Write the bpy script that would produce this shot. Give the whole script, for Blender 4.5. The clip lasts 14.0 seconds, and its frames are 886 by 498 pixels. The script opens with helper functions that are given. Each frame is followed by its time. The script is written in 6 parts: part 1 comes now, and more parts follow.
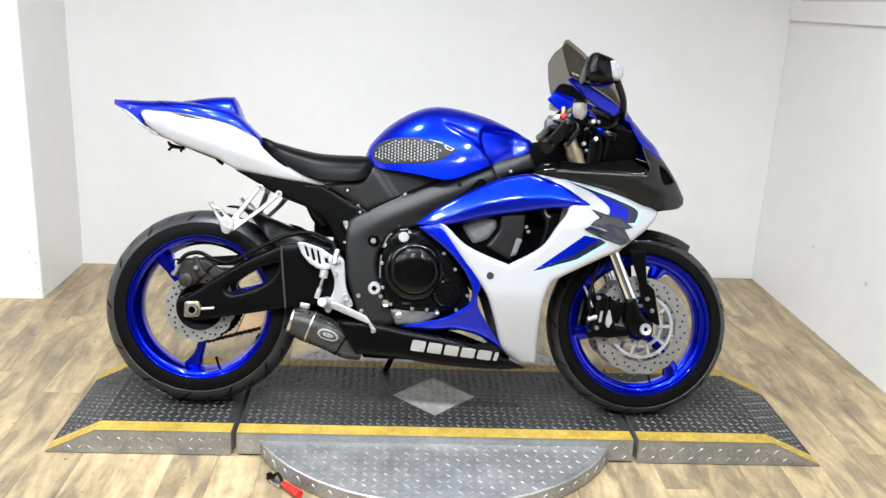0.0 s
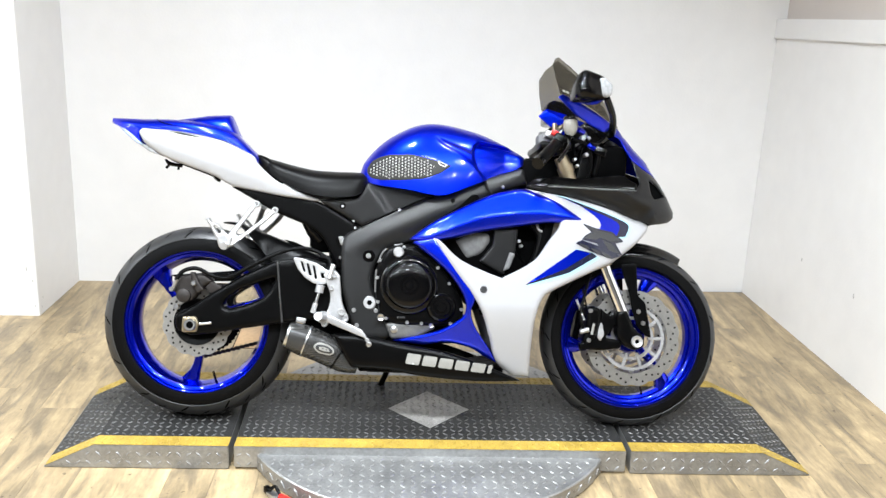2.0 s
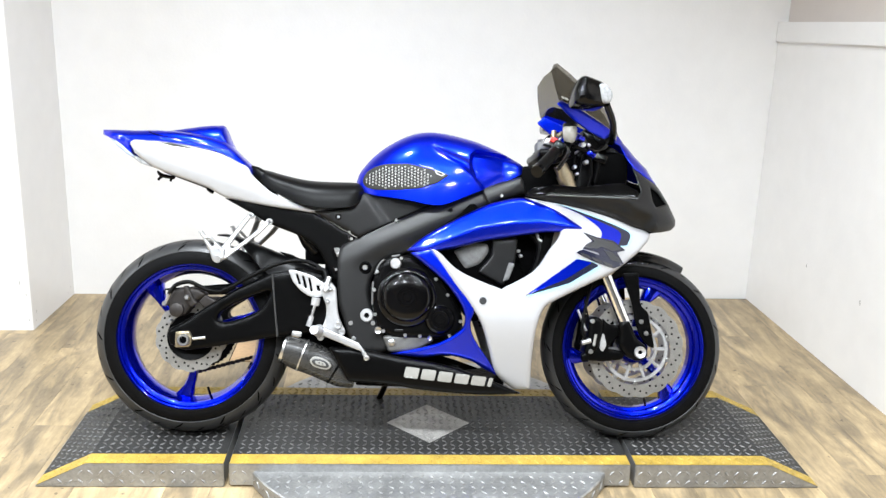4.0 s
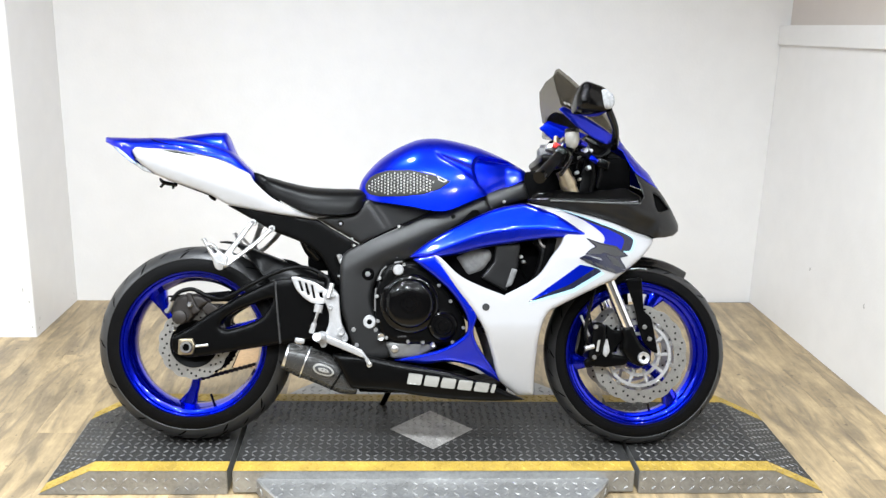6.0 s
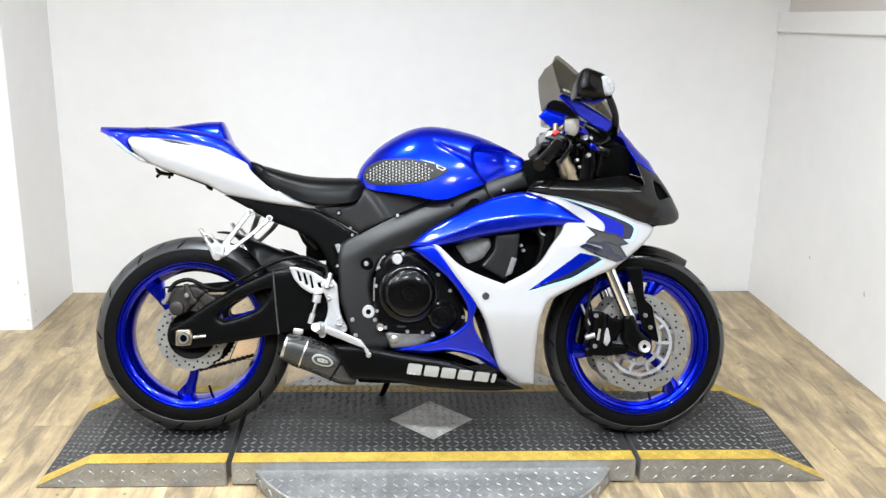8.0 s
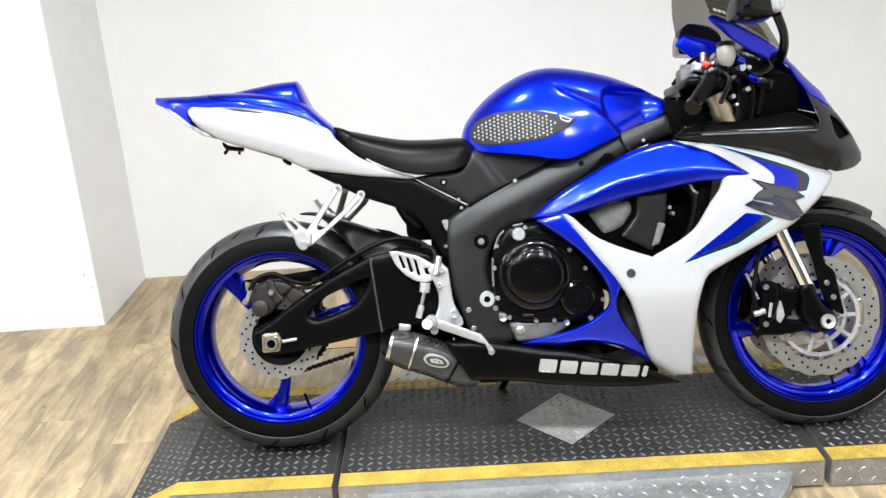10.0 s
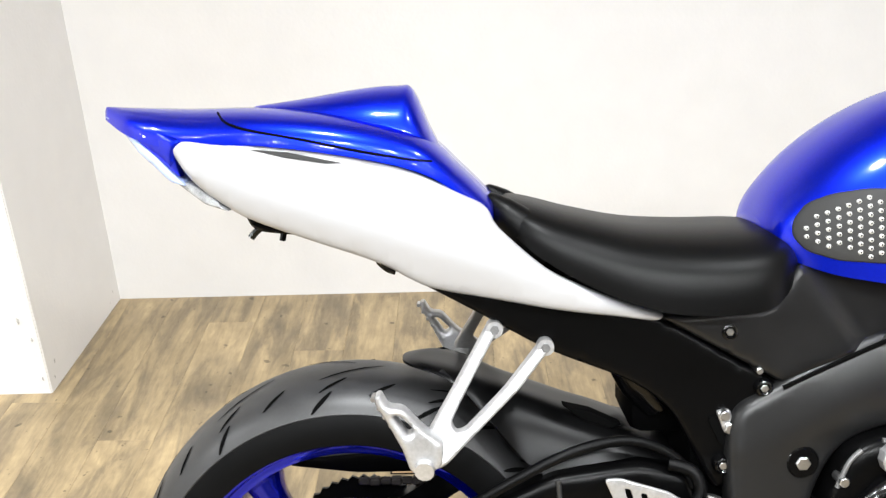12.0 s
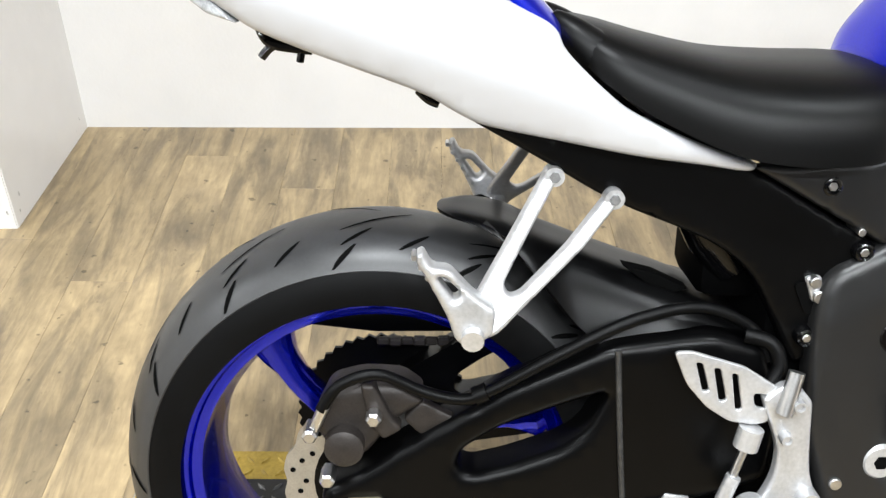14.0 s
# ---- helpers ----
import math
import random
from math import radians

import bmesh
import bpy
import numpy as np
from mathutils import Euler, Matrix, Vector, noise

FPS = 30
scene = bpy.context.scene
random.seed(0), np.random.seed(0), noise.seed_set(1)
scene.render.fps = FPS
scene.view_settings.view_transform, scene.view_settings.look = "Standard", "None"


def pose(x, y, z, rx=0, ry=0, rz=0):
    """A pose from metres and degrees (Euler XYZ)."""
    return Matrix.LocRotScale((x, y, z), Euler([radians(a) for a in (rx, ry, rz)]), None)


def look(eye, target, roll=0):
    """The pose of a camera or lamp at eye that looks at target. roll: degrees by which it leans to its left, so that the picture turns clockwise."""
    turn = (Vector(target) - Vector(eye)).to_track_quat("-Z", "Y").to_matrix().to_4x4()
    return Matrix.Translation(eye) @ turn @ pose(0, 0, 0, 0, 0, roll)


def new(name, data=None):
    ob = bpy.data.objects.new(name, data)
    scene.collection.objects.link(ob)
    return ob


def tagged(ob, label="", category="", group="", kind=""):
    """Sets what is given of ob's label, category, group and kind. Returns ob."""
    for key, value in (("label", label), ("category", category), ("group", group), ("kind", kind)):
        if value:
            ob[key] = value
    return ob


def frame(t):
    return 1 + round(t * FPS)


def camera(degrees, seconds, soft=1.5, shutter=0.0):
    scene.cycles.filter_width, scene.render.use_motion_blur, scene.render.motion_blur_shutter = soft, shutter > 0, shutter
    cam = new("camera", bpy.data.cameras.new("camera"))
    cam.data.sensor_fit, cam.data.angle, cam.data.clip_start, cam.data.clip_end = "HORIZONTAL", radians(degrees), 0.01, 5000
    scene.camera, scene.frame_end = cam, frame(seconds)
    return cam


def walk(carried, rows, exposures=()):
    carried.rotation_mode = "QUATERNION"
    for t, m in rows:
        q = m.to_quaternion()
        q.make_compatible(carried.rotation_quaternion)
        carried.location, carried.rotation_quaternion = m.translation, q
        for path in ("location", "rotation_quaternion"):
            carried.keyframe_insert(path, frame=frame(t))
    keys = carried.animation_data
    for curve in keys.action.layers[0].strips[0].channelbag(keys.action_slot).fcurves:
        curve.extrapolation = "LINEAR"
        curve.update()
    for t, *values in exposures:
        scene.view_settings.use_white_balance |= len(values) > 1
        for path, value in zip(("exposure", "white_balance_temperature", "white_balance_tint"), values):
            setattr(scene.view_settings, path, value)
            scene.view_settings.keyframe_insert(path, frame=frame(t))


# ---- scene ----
cam = camera(51.0, 14.0, 1.45)
PATH = [
    (0, (-0.092, -2.739, 1.463), (0.014, -0.832, 0.868), 2.7),
    (0.5, (-0.088, -2.762, 1.465), (0.023, -0.854, 0.875), 2.6),
    (1, (-0.091, -2.783, 1.471), (0.016, -0.866, 0.909), 2.5),
    (1.5, (-0.097, -2.789, 1.465), (0.023, -0.876, 0.896), 2.5),
    (2, (-0.099, -2.785, 1.469), (0.022, -0.869, 0.91), 2.5),
    (2.5, (-0.1, -2.774, 1.468), (0.024, -0.857, 0.912), 2.6),
    (3, (-0.089, -2.75, 1.467), (0.031, -0.835, 0.908), 2.5),
    (3.5, (-0.085, -2.73, 1.465), (0.036, -0.812, 0.914), 2.1),
    (6, (-0.084, -2.72, 1.476), (0.027, -0.798, 0.935), 1.6),
    (6.5, (-0.089, -2.715, 1.474), (0.028, -0.796, 0.923), 1.6),
    (7, (-0.088, -2.71, 1.474), (0.027, -0.791, 0.923), 1.5),
    (9.3, (-0.149, -2.624, 1.439), (0.024, -0.732, 0.814), -0.1),
    (9.5, (-0.19, -2.554, 1.437), (-0.04, -0.676, 0.767), -2.6),
    (9.8, (-0.193, -2.356, 1.417), (-0.149, -0.474, 0.744), -4.5),
    (10, (-0.212, -2.195, 1.409), (-0.246, -0.315, 0.728), -3.7),
    (10.3, (-0.242, -1.968, 1.402), (-0.343, -0.107, 0.676), -4.8),
    (10.5, (-0.297, -1.827, 1.393), (-0.308, 0.047, 0.696), -3.0),
    (10.7, (-0.336, -1.683, 1.377), (-0.325, 0.164, 0.61), -4.2),
    (11, (-0.388, -1.453, 1.376), (-0.387, 0.376, 0.567), -4.9),
    (11.2, (-0.396, -1.301, 1.369), (-0.565, 0.54, 0.608), -5.4),
    (11.4, (-0.413, -1.171, 1.358), (-0.662, 0.673, 0.623), -2.9),
    (11.5, (-0.427, -1.113, 1.368), (-0.689, 0.71, 0.589), -3.6),
    (11.8, (-0.485, -0.958, 1.324), (-0.631, 0.844, 0.469), -1.4),
    (12, (-0.546, -0.864, 1.336), (-0.589, 0.93, 0.454), -1.4),
    (12.2, (-0.576, -0.787, 1.338), (-0.559, 1.012, 0.463), -1.6),
    (12.5, (-0.612, -0.721, 1.37), (-0.617, 1.083, 0.508), -0.3),
    (12.6, (-0.611, -0.713, 1.353), (-0.652, 1.105, 0.521), 0.1),
    (13, (-0.62, -0.691, 1.344), (-0.643, 1.071, 0.398), -0.6),
    (13.5, (-0.627, -0.701, 1.301), (-0.62, 0.99, 0.233), 0.4),
    (13.7, (-0.626, -0.711, 1.276), (-0.621, 0.959, 0.175), 0.7),
    (14, (-0.635, -0.708, 1.252), (-0.603, 0.904, 0.07), 1.3),
]
walk(cam, [(t, look(eye, target, roll)) for t, eye, target, roll in PATH], [(0.0, -0.06, 6350, 10), (1.0, 0.04, 6350, 10), (2.0, 0.12, 6350, 10), (3.5, 0.18, 6350, 10), (6.5, 0.04, 6350, 10), (9.5, 0.0, 6320, 10), (10.0, 0.02, 6450, 10), (11.2, -0.02, 6600, 10), (12.0, 0.06, 6700, 11), (12.6, 0.10, 6700, 11), (14.0, 0.06, 6550, 10)])

LAMPS = [(-4.3, -0.4, 0.72), (-3.5, -0.4, 0.5), (-4.3, -2.0, 0.6), (-3.2, -1.7, 0.2), (-2.3, -1.8, 0.14), (-1.5, -1.9, 0.58), (-0.75, -1.9, 0.7), (0.0, -1.9, 0.7), (0.75, -1.9, 0.56), (1.5, -1.9, 0.28), (-3.2, -3.4, 0.2), (-2.2, -3.4, 0.4), (-1.2, -3.4, 0.6), (-0.2, -3.4, 0.5), (0.8, -3.4, 0.42), (1.7, -3.4, 0.12), (-0.75, -0.2, 0.6), (0.6, -0.2, 0.35)]
LAMP_WATTS, LAMP_COLOR, LAMP_SPREAD = 64, (0.905, 0.96, 1.0), 150

from mathutils.geometry import delaunay_2d_cdt

# ---- world, lamps ----
world = bpy.data.worlds.new("world")
world.use_nodes = True
scene.world = world
world.node_tree.nodes["Background"].inputs[0].default_value = (0.9, 0.95, 1.0, 1)
world.node_tree.nodes["Background"].inputs[1].default_value = 0.3
scene.view_settings.exposure = 0.0


# ---- materials ----
def material(name, color, rough=0.5, metal=0.0, coat=0.0, coat_ior=1.34, noise_scale=0.0, spread=0.0, bump=0.0, bump_scale=200.0, ior=1.45, rough_spread=0.0, island=0.0):
    """A surface with colour variation at two scales and fine relief."""
    m = bpy.data.materials.new(name)
    m.use_nodes = True
    nt = m.node_tree
    b = nt.nodes["Principled BSDF"]
    b.inputs["Base Color"].default_value = (*color, 1)
    b.inputs["Roughness"].default_value = rough
    b.inputs["Metallic"].default_value = metal
    b.inputs["IOR"].default_value = ior
    b.inputs["Coat Weight"].default_value = coat
    b.inputs["Coat Roughness"].default_value = 0.04
    b.inputs["Coat IOR"].default_value = coat_ior
    tc = nt.nodes.new("ShaderNodeTexCoord")
    if noise_scale:
        big = nt.nodes.new("ShaderNodeTexNoise")
        big.inputs["Scale"].default_value = noise_scale
        big.inputs["Detail"].default_value = 6
        small = nt.nodes.new("ShaderNodeTexNoise")
        small.inputs["Scale"].default_value = noise_scale * 9
        small.inputs["Detail"].default_value = 4
        for n in (big, small):
            nt.links.new(tc.outputs["Object"], n.inputs["Vector"])
        mix = nt.nodes.new("ShaderNodeMath")
        mix.operation = "MULTIPLY_ADD"
        nt.links.new(small.outputs["Fac"], mix.inputs[0])
        mix.inputs[1].default_value = 0.45
        half = nt.nodes.new("ShaderNodeMath")
        half.operation = "MULTIPLY"
        half.inputs[1].default_value = 0.55
        nt.links.new(big.outputs["Fac"], half.inputs[0])
        nt.links.new(half.outputs[0], mix.inputs[2])
        ramp = nt.nodes.new("ShaderNodeMapRange")
        ramp.inputs["From Min"].default_value, ramp.inputs["From Max"].default_value = 0.3, 0.7
        ramp.inputs["To Min"].default_value, ramp.inputs["To Max"].default_value = 1 - spread, 1 + spread
        nt.links.new(mix.outputs[0], ramp.inputs["Value"])
        mul = nt.nodes.new("ShaderNodeVectorMath")
        mul.operation = "SCALE"
        mul.inputs[0].default_value = color
        nt.links.new(ramp.outputs[0], mul.inputs["Scale"])
        nt.links.new(mul.outputs[0], b.inputs["Base Color"])
        if rough_spread:
            rr = nt.nodes.new("ShaderNodeMapRange")
            rr.inputs["From Min"].default_value, rr.inputs["From Max"].default_value = 0.3, 0.7
            rr.inputs["To Min"].default_value, rr.inputs["To Max"].default_value = rough - rough_spread, rough + rough_spread
            nt.links.new(mix.outputs[0], rr.inputs["Value"])
            nt.links.new(rr.outputs[0], b.inputs["Roughness"])
    if bump:
        n = nt.nodes.new("ShaderNodeTexNoise")
        n.inputs["Scale"].default_value = bump_scale
        n.inputs["Detail"].default_value = 3
        nt.links.new(tc.outputs["Object"], n.inputs["Vector"])
        bp = nt.nodes.new("ShaderNodeBump")
        bp.inputs["Strength"].default_value = bump
        bp.inputs["Distance"].default_value = 0.002
        nt.links.new(n.outputs["Fac"], bp.inputs["Height"])
        nt.links.new(bp.outputs[0], b.inputs["Normal"])
    return m


WALL = material("wall_paint", (0.78, 0.766, 0.75), 0.6, noise_scale=1.2, spread=0.035, bump=0.25, bump_scale=90)
# for walls out of view, darkened so that less light bounces from the front
WALL_UNSEEN = material("dim_unseen_wall_paint", (0.14, 0.132, 0.125), 0.6, noise_scale=1.2, spread=0.04, bump=0.25, bump_scale=90)
WALL_UP = material("pale_beige_paint", (0.60, 0.545, 0.50), 0.6, noise_scale=1.2, spread=0.04, bump=0.25, bump_scale=90)
CEIL = material("ceiling_paint", (0.24, 0.235, 0.23), 0.8, noise_scale=3, spread=0.06, bump=0.2)
BLUE = material("blue_metallic_paint", (0.0015, 0.017, 0.64), 0.34, metal=0.92, coat=0.9, coat_ior=1.46, noise_scale=300, spread=0.10, ior=1.3)
BLUE.node_tree.nodes["Principled BSDF"].inputs["Specular Tint"].default_value = (0.02, 0.08, 0.8, 1)
BLUE.node_tree.nodes["Principled BSDF"].inputs["Coat Roughness"].default_value = 0.10
BLUE_WHEEL = material("blue_wheel_paint", (0.001, 0.008, 0.52), 0.17, metal=0.9, coat=0.9, coat_ior=1.45, noise_scale=200, spread=0.12, ior=1.3)
BLUE_WHEEL.node_tree.nodes["Principled BSDF"].inputs["Specular Tint"].default_value = (0.05, 0.1, 0.8, 1)
WHITE = material("white_gloss_paint", (0.385, 0.385, 0.396), 0.3, coat=0.6, noise_scale=4, spread=0.02)
SATIN = material("satin_black_paint", (0.0013, 0.0013, 0.0014), 0.30, noise_scale=12, spread=0.2, ior=1.20, rough_spread=0.012)
FRAME_M = material("black_frame_paint", (0.009, 0.009, 0.0092), 0.36, noise_scale=12, spread=0.15, ior=1.42, rough_spread=0.012)
PLASTIC = material("black_plastic", (0.0014, 0.0014, 0.0015), 0.42, noise_scale=40, spread=0.2, bump=0.05, bump_scale=700, ior=1.2)
GREYPLASTIC = material("dark_grey_plastic", (0.008, 0.008, 0.0083), 0.34, noise_scale=40, spread=0.12, bump=0.05, bump_scale=600, ior=1.36, rough_spread=0.05)
HUGGERM = material("worn_black_plastic", (0.002, 0.002, 0.0021), 0.34, noise_scale=12, spread=0.25, ior=1.27, rough_spread=0.015)
GLOSSBLACK = material("gloss_black", (0.0014, 0.0014, 0.0016), 0.14, noise_scale=30, spread=0.2, ior=1.34)
MUDM = material("gloss_black_mudguard", (0.004, 0.004, 0.0042), 0.2, noise_scale=30, spread=0.2, ior=1.5)
# near-black with hardly any reflection: the shade of recesses as a base colour
DARK = material("recess_shade_black", (0.0012, 0.0012, 0.0013), 0.6, noise_scale=20, spread=0.3, ior=1.08)
VINYL = material("black_seat_vinyl", (0.0014, 0.0014, 0.0015), 0.38, noise_scale=25, spread=0.15, bump=0.06, bump_scale=1500, ior=1.24)
# tread rubber: base raised to grey to carry the sheen seen on the band
RUBBER = material("tread_sheen_rubber", (0.021, 0.021, 0.0216), 0.42, noise_scale=30, spread=0.25, bump=0.04, bump_scale=900, rough_spread=0.06, ior=1.52)
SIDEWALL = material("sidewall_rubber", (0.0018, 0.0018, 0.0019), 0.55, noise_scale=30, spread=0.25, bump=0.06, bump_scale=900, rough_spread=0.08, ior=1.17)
DULL = material("dull_grey_metal", (0.15, 0.15, 0.15), 0.5, metal=0.4, noise_scale=60, spread=0.35, bump=0.3, bump_scale=500)
ALU = material("cast_aluminium", (0.47, 0.47, 0.475), 0.38, metal=0.65, noise_scale=25, spread=0.2, bump=0.12, bump_scale=400, rough_spread=0.08)
CASTM = material("raw_cast_metal", (0.13, 0.13, 0.128), 0.5, metal=0.5, noise_scale=40, spread=0.3, bump=0.3, bump_scale=300)
CHROME = material("chrome", (0.85, 0.85, 0.86), 0.1, metal=1.0, noise_scale=60, spread=0.05)
STEEL = material("brushed_steel", (0.55, 0.55, 0.55), 0.32, metal=1.0, noise_scale=60, spread=0.15)
DISC = material("disc_steel", (0.40, 0.39, 0.37), 0.36, metal=0.85, noise_scale=50, spread=0.2)
BRONZE = material("anodised_bronze", (0.38, 0.32, 0.22), 0.33, metal=0.85, noise_scale=50, spread=0.2)
RUST = material("brown_grimy_metal", (0.024, 0.020, 0.018), 0.5, metal=0.4, noise_scale=60, spread=0.4, bump=0.2)
DULLBLACK = material("worn_black_weld", (0.05, 0.05, 0.05), 0.35, metal=0.5, noise_scale=120, spread=0.6, bump=0.5, bump_scale=500)
GREYDECAL = material("grey_decal", (0.032, 0.033, 0.035), 0.3, coat=0.5, noise_scale=60, spread=0.1)
SILVERDECAL = material("silver_decal", (0.27, 0.265, 0.245), 0.35, noise_scale=60, spread=0.1)
CYAN = material("pale_cyan_decal", (0.33, 0.56, 0.66), 0.3, coat=0.8, noise_scale=60, spread=0.05)
NAVY = material("dark_navy_decal", (0.01, 0.012, 0.03), 0.25, coat=0.8, noise_scale=60, spread=0.1)
RED = material("red_plastic", (0.6, 0.02, 0.015), 0.35, noise_scale=80, spread=0.1)
PADM = material("grey_grip_pad", (0.016, 0.016, 0.0155), 0.55, noise_scale=80, spread=0.15, bump=0.4, bump_scale=800)
PADDOT = material("pale_pad_dots", (0.6, 0.6, 0.57), 0.4, noise_scale=80, spread=0.1)
TAILLENS = material("pale_lens", (0.42, 0.52, 0.82), 0.15, coat=1.0, noise_scale=90, spread=0.1)
LENS = material("clear_lens", (0.34, 0.35, 0.36), 0.15, coat=1.0, noise_scale=90, spread=0.5)
CLOUDY = material("cloudy_plastic", (0.30, 0.29, 0.26), 0.3, noise_scale=40, spread=0.2)
MATBLACK = material("black_tread_paint", (0.022, 0.0216, 0.0210), 0.50, metal=0.1, noise_scale=14, spread=0.45, bump=0.3, bump_scale=300, rough_spread=0.1, ior=1.44)
YELLOW = material("worn_yellow_paint", (0.36, 0.245, 0.042), 0.5, noise_scale=18, spread=0.35, bump=0.3, bump_scale=200)
TREAD = material("aluminium_tread_plate", (0.34, 0.34, 0.335), 0.46, metal=0.75, noise_scale=12, spread=0.28, bump=0.2, bump_scale=200, rough_spread=0.1)
WORN = material("worn_tread_bars", (0.135, 0.134, 0.131), 0.42, metal=0.5, noise_scale=9, spread=0.75)
BARE = material("bare_scuffed_aluminium", (0.36, 0.345, 0.325), 0.55, metal=0.25, noise_scale=22, spread=0.4, bump=0.3, bump_scale=300, rough_spread=0.1)
SCUFF = material("grey_scuff", (0.46, 0.45, 0.43), 0.7, noise_scale=90, spread=0.4)
GAP = material("dark_gap", (0.002, 0.002, 0.002), 0.8, noise_scale=20, spread=0.2, ior=1.1)


def smoked():
    m = bpy.data.materials.new("smoked_acrylic")
    m.use_nodes = True
    nt = m.node_tree
    b = nt.nodes["Principled BSDF"]
    out = nt.nodes["Material Output"]
    b.inputs["Base Color"].default_value = (0.02, 0.02, 0.02, 1)
    b.inputs["Roughness"].default_value = 0.06
    tr = nt.nodes.new("ShaderNodeBsdfTransparent")
    tr.inputs[0].default_value = (0.60, 0.58, 0.54, 1)
    mx = nt.nodes.new("ShaderNodeMixShader")
    mx.inputs[0].default_value = 0.12
    nt.links.new(tr.outputs[0], mx.inputs[1])
    nt.links.new(b.outputs[0], mx.inputs[2])
    nt.links.new(mx.outputs[0], out.inputs[0])
    return m


SMOKE = smoked()


def carbon():
    m = material("carbon_weave", (0.03, 0.03, 0.03), 0.25, coat=0.3, ior=1.3)
    nt = m.node_tree
    b = nt.nodes["Principled BSDF"]
    tc = nt.nodes.new("ShaderNodeTexCoord")
    mp = nt.nodes.new("ShaderNodeMapping")
    mp.inputs["Rotation"].default_value = (0, radians(40), 0)
    ck = nt.nodes.new("ShaderNodeTexChecker")
    ck.inputs["Color1"].default_value = (0.010, 0.010, 0.010, 1)
    ck.inputs["Color2"].default_value = (0.060, 0.059, 0.056, 1)
    ck.inputs["Scale"].default_value = 330
    nt.links.new(tc.outputs["Object"], mp.inputs[0])
    nt.links.new(mp.outputs[0], ck.inputs["Vector"])
    nt.links.new(ck.outputs[0], b.inputs["Base Color"])
    return m


CARBON = carbon()


def planks_material():
    m = bpy.data.materials.new("worn_oak_vinyl")
    m.use_nodes = True
    nt = m.node_tree
    b = nt.nodes["Principled BSDF"]
    tc = nt.nodes.new("ShaderNodeTexCoord")
    oi = nt.nodes.new("ShaderNodeObjectInfo")
    add = nt.nodes.new("ShaderNodeVectorMath")
    add.operation = "MULTIPLY_ADD"
    comb = nt.nodes.new("ShaderNodeCombineXYZ")
    for i in range(3):
        nt.links.new(oi.outputs["Random"], comb.inputs[i])
    nt.links.new(comb.outputs[0], add.inputs[0])
    add.inputs[1].default_value = (37, 53, 11)
    nt.links.new(tc.outputs["Object"], add.inputs[2])
    mp = nt.nodes.new("ShaderNodeMapping")
    mp.inputs["Scale"].default_value = (1, 0.19, 1)
    nt.links.new(add.outputs[0], mp.inputs[0])
    grain = nt.nodes.new("ShaderNodeTexNoise")
    grain.inputs["Scale"].default_value = 110
    grain.inputs["Detail"].default_value = 7
    grain.inputs["Distortion"].default_value = 0.6
    blot = nt.nodes.new("ShaderNodeTexNoise")
    blot.inputs["Scale"].default_value = 15
    blot.inputs["Detail"].default_value = 6
    blot.inputs["Roughness"].default_value = 0.58
    blot.inputs["Distortion"].default_value = 0.8
    for n in (grain, blot):
        nt.links.new(mp.outputs[0], n.inputs["Vector"])
    r1 = nt.nodes.new("ShaderNodeValToRGB")
    els = r1.color_ramp.elements
    els[0].position, els[0].color = 0.25, (0.15, 0.116, 0.075, 1)
    els[1].position, els[1].color = 0.72, (0.49, 0.368, 0.204, 1)
    e = els.new(0.44)
    e.color = (0.25, 0.190, 0.112, 1)
    e = els.new(0.53)
    e.color = (0.35, 0.262, 0.148, 1)
    nt.links.new(blot.outputs["Fac"], r1.inputs[0])
    r2 = nt.nodes.new("ShaderNodeMapRange")
    r2.inputs["From Min"].default_value, r2.inputs["From Max"].default_value = 0.3, 0.7
    r2.inputs["To Min"].default_value, r2.inputs["To Max"].default_value = 0.86, 1.12
    nt.links.new(grain.outputs["Fac"], r2.inputs["Value"])
    r3 = nt.nodes.new("ShaderNodeMapRange")
    r3.inputs["To Min"].default_value, r3.inputs["To Max"].default_value = 0.88, 1.10
    nt.links.new(oi.outputs["Random"], r3.inputs["Value"])
    geo = nt.nodes.new("ShaderNodeNewGeometry")
    stain = nt.nodes.new("ShaderNodeTexNoise")
    stain.inputs["Scale"].default_value = 5
    stain.inputs["Detail"].default_value = 7
    stain.inputs["Roughness"].default_value = 0.7
    nt.links.new(geo.outputs["Position"], stain.inputs["Vector"])
    r4 = nt.nodes.new("ShaderNodeMapRange")
    r4.inputs["From Min"].default_value, r4.inputs["From Max"].default_value = 0.3, 0.65
    r4.inputs["To Min"].default_value, r4.inputs["To Max"].default_value = 0.72, 1.1
    nt.links.new(stain.outputs["Fac"], r4.inputs["Value"])
    m0 = nt.nodes.new("ShaderNodeMath")
    m0.operation = "MULTIPLY"
    nt.links.new(r2.outputs[0], m0.inputs[0])
    nt.links.new(r4.outputs[0], m0.inputs[1])
    mm = nt.nodes.new("ShaderNodeMath")
    mm.operation = "MULTIPLY"
    nt.links.new(m0.outputs[0], mm.inputs[0])
    nt.links.new(r3.outputs[0], mm.inputs[1])
    sc = nt.nodes.new("ShaderNodeVectorMath")
    sc.operation = "SCALE"
    nt.links.new(r1.outputs[0], sc.inputs[0])
    nt.links.new(mm.outputs[0], sc.inputs["Scale"])
    # small dark knots and specks of dirt
    speck = nt.nodes.new("ShaderNodeTexNoise")
    speck.inputs["Scale"].default_value = 38
    speck.inputs["Detail"].default_value = 2
    nt.links.new(geo.outputs["Position"], speck.inputs["Vector"])
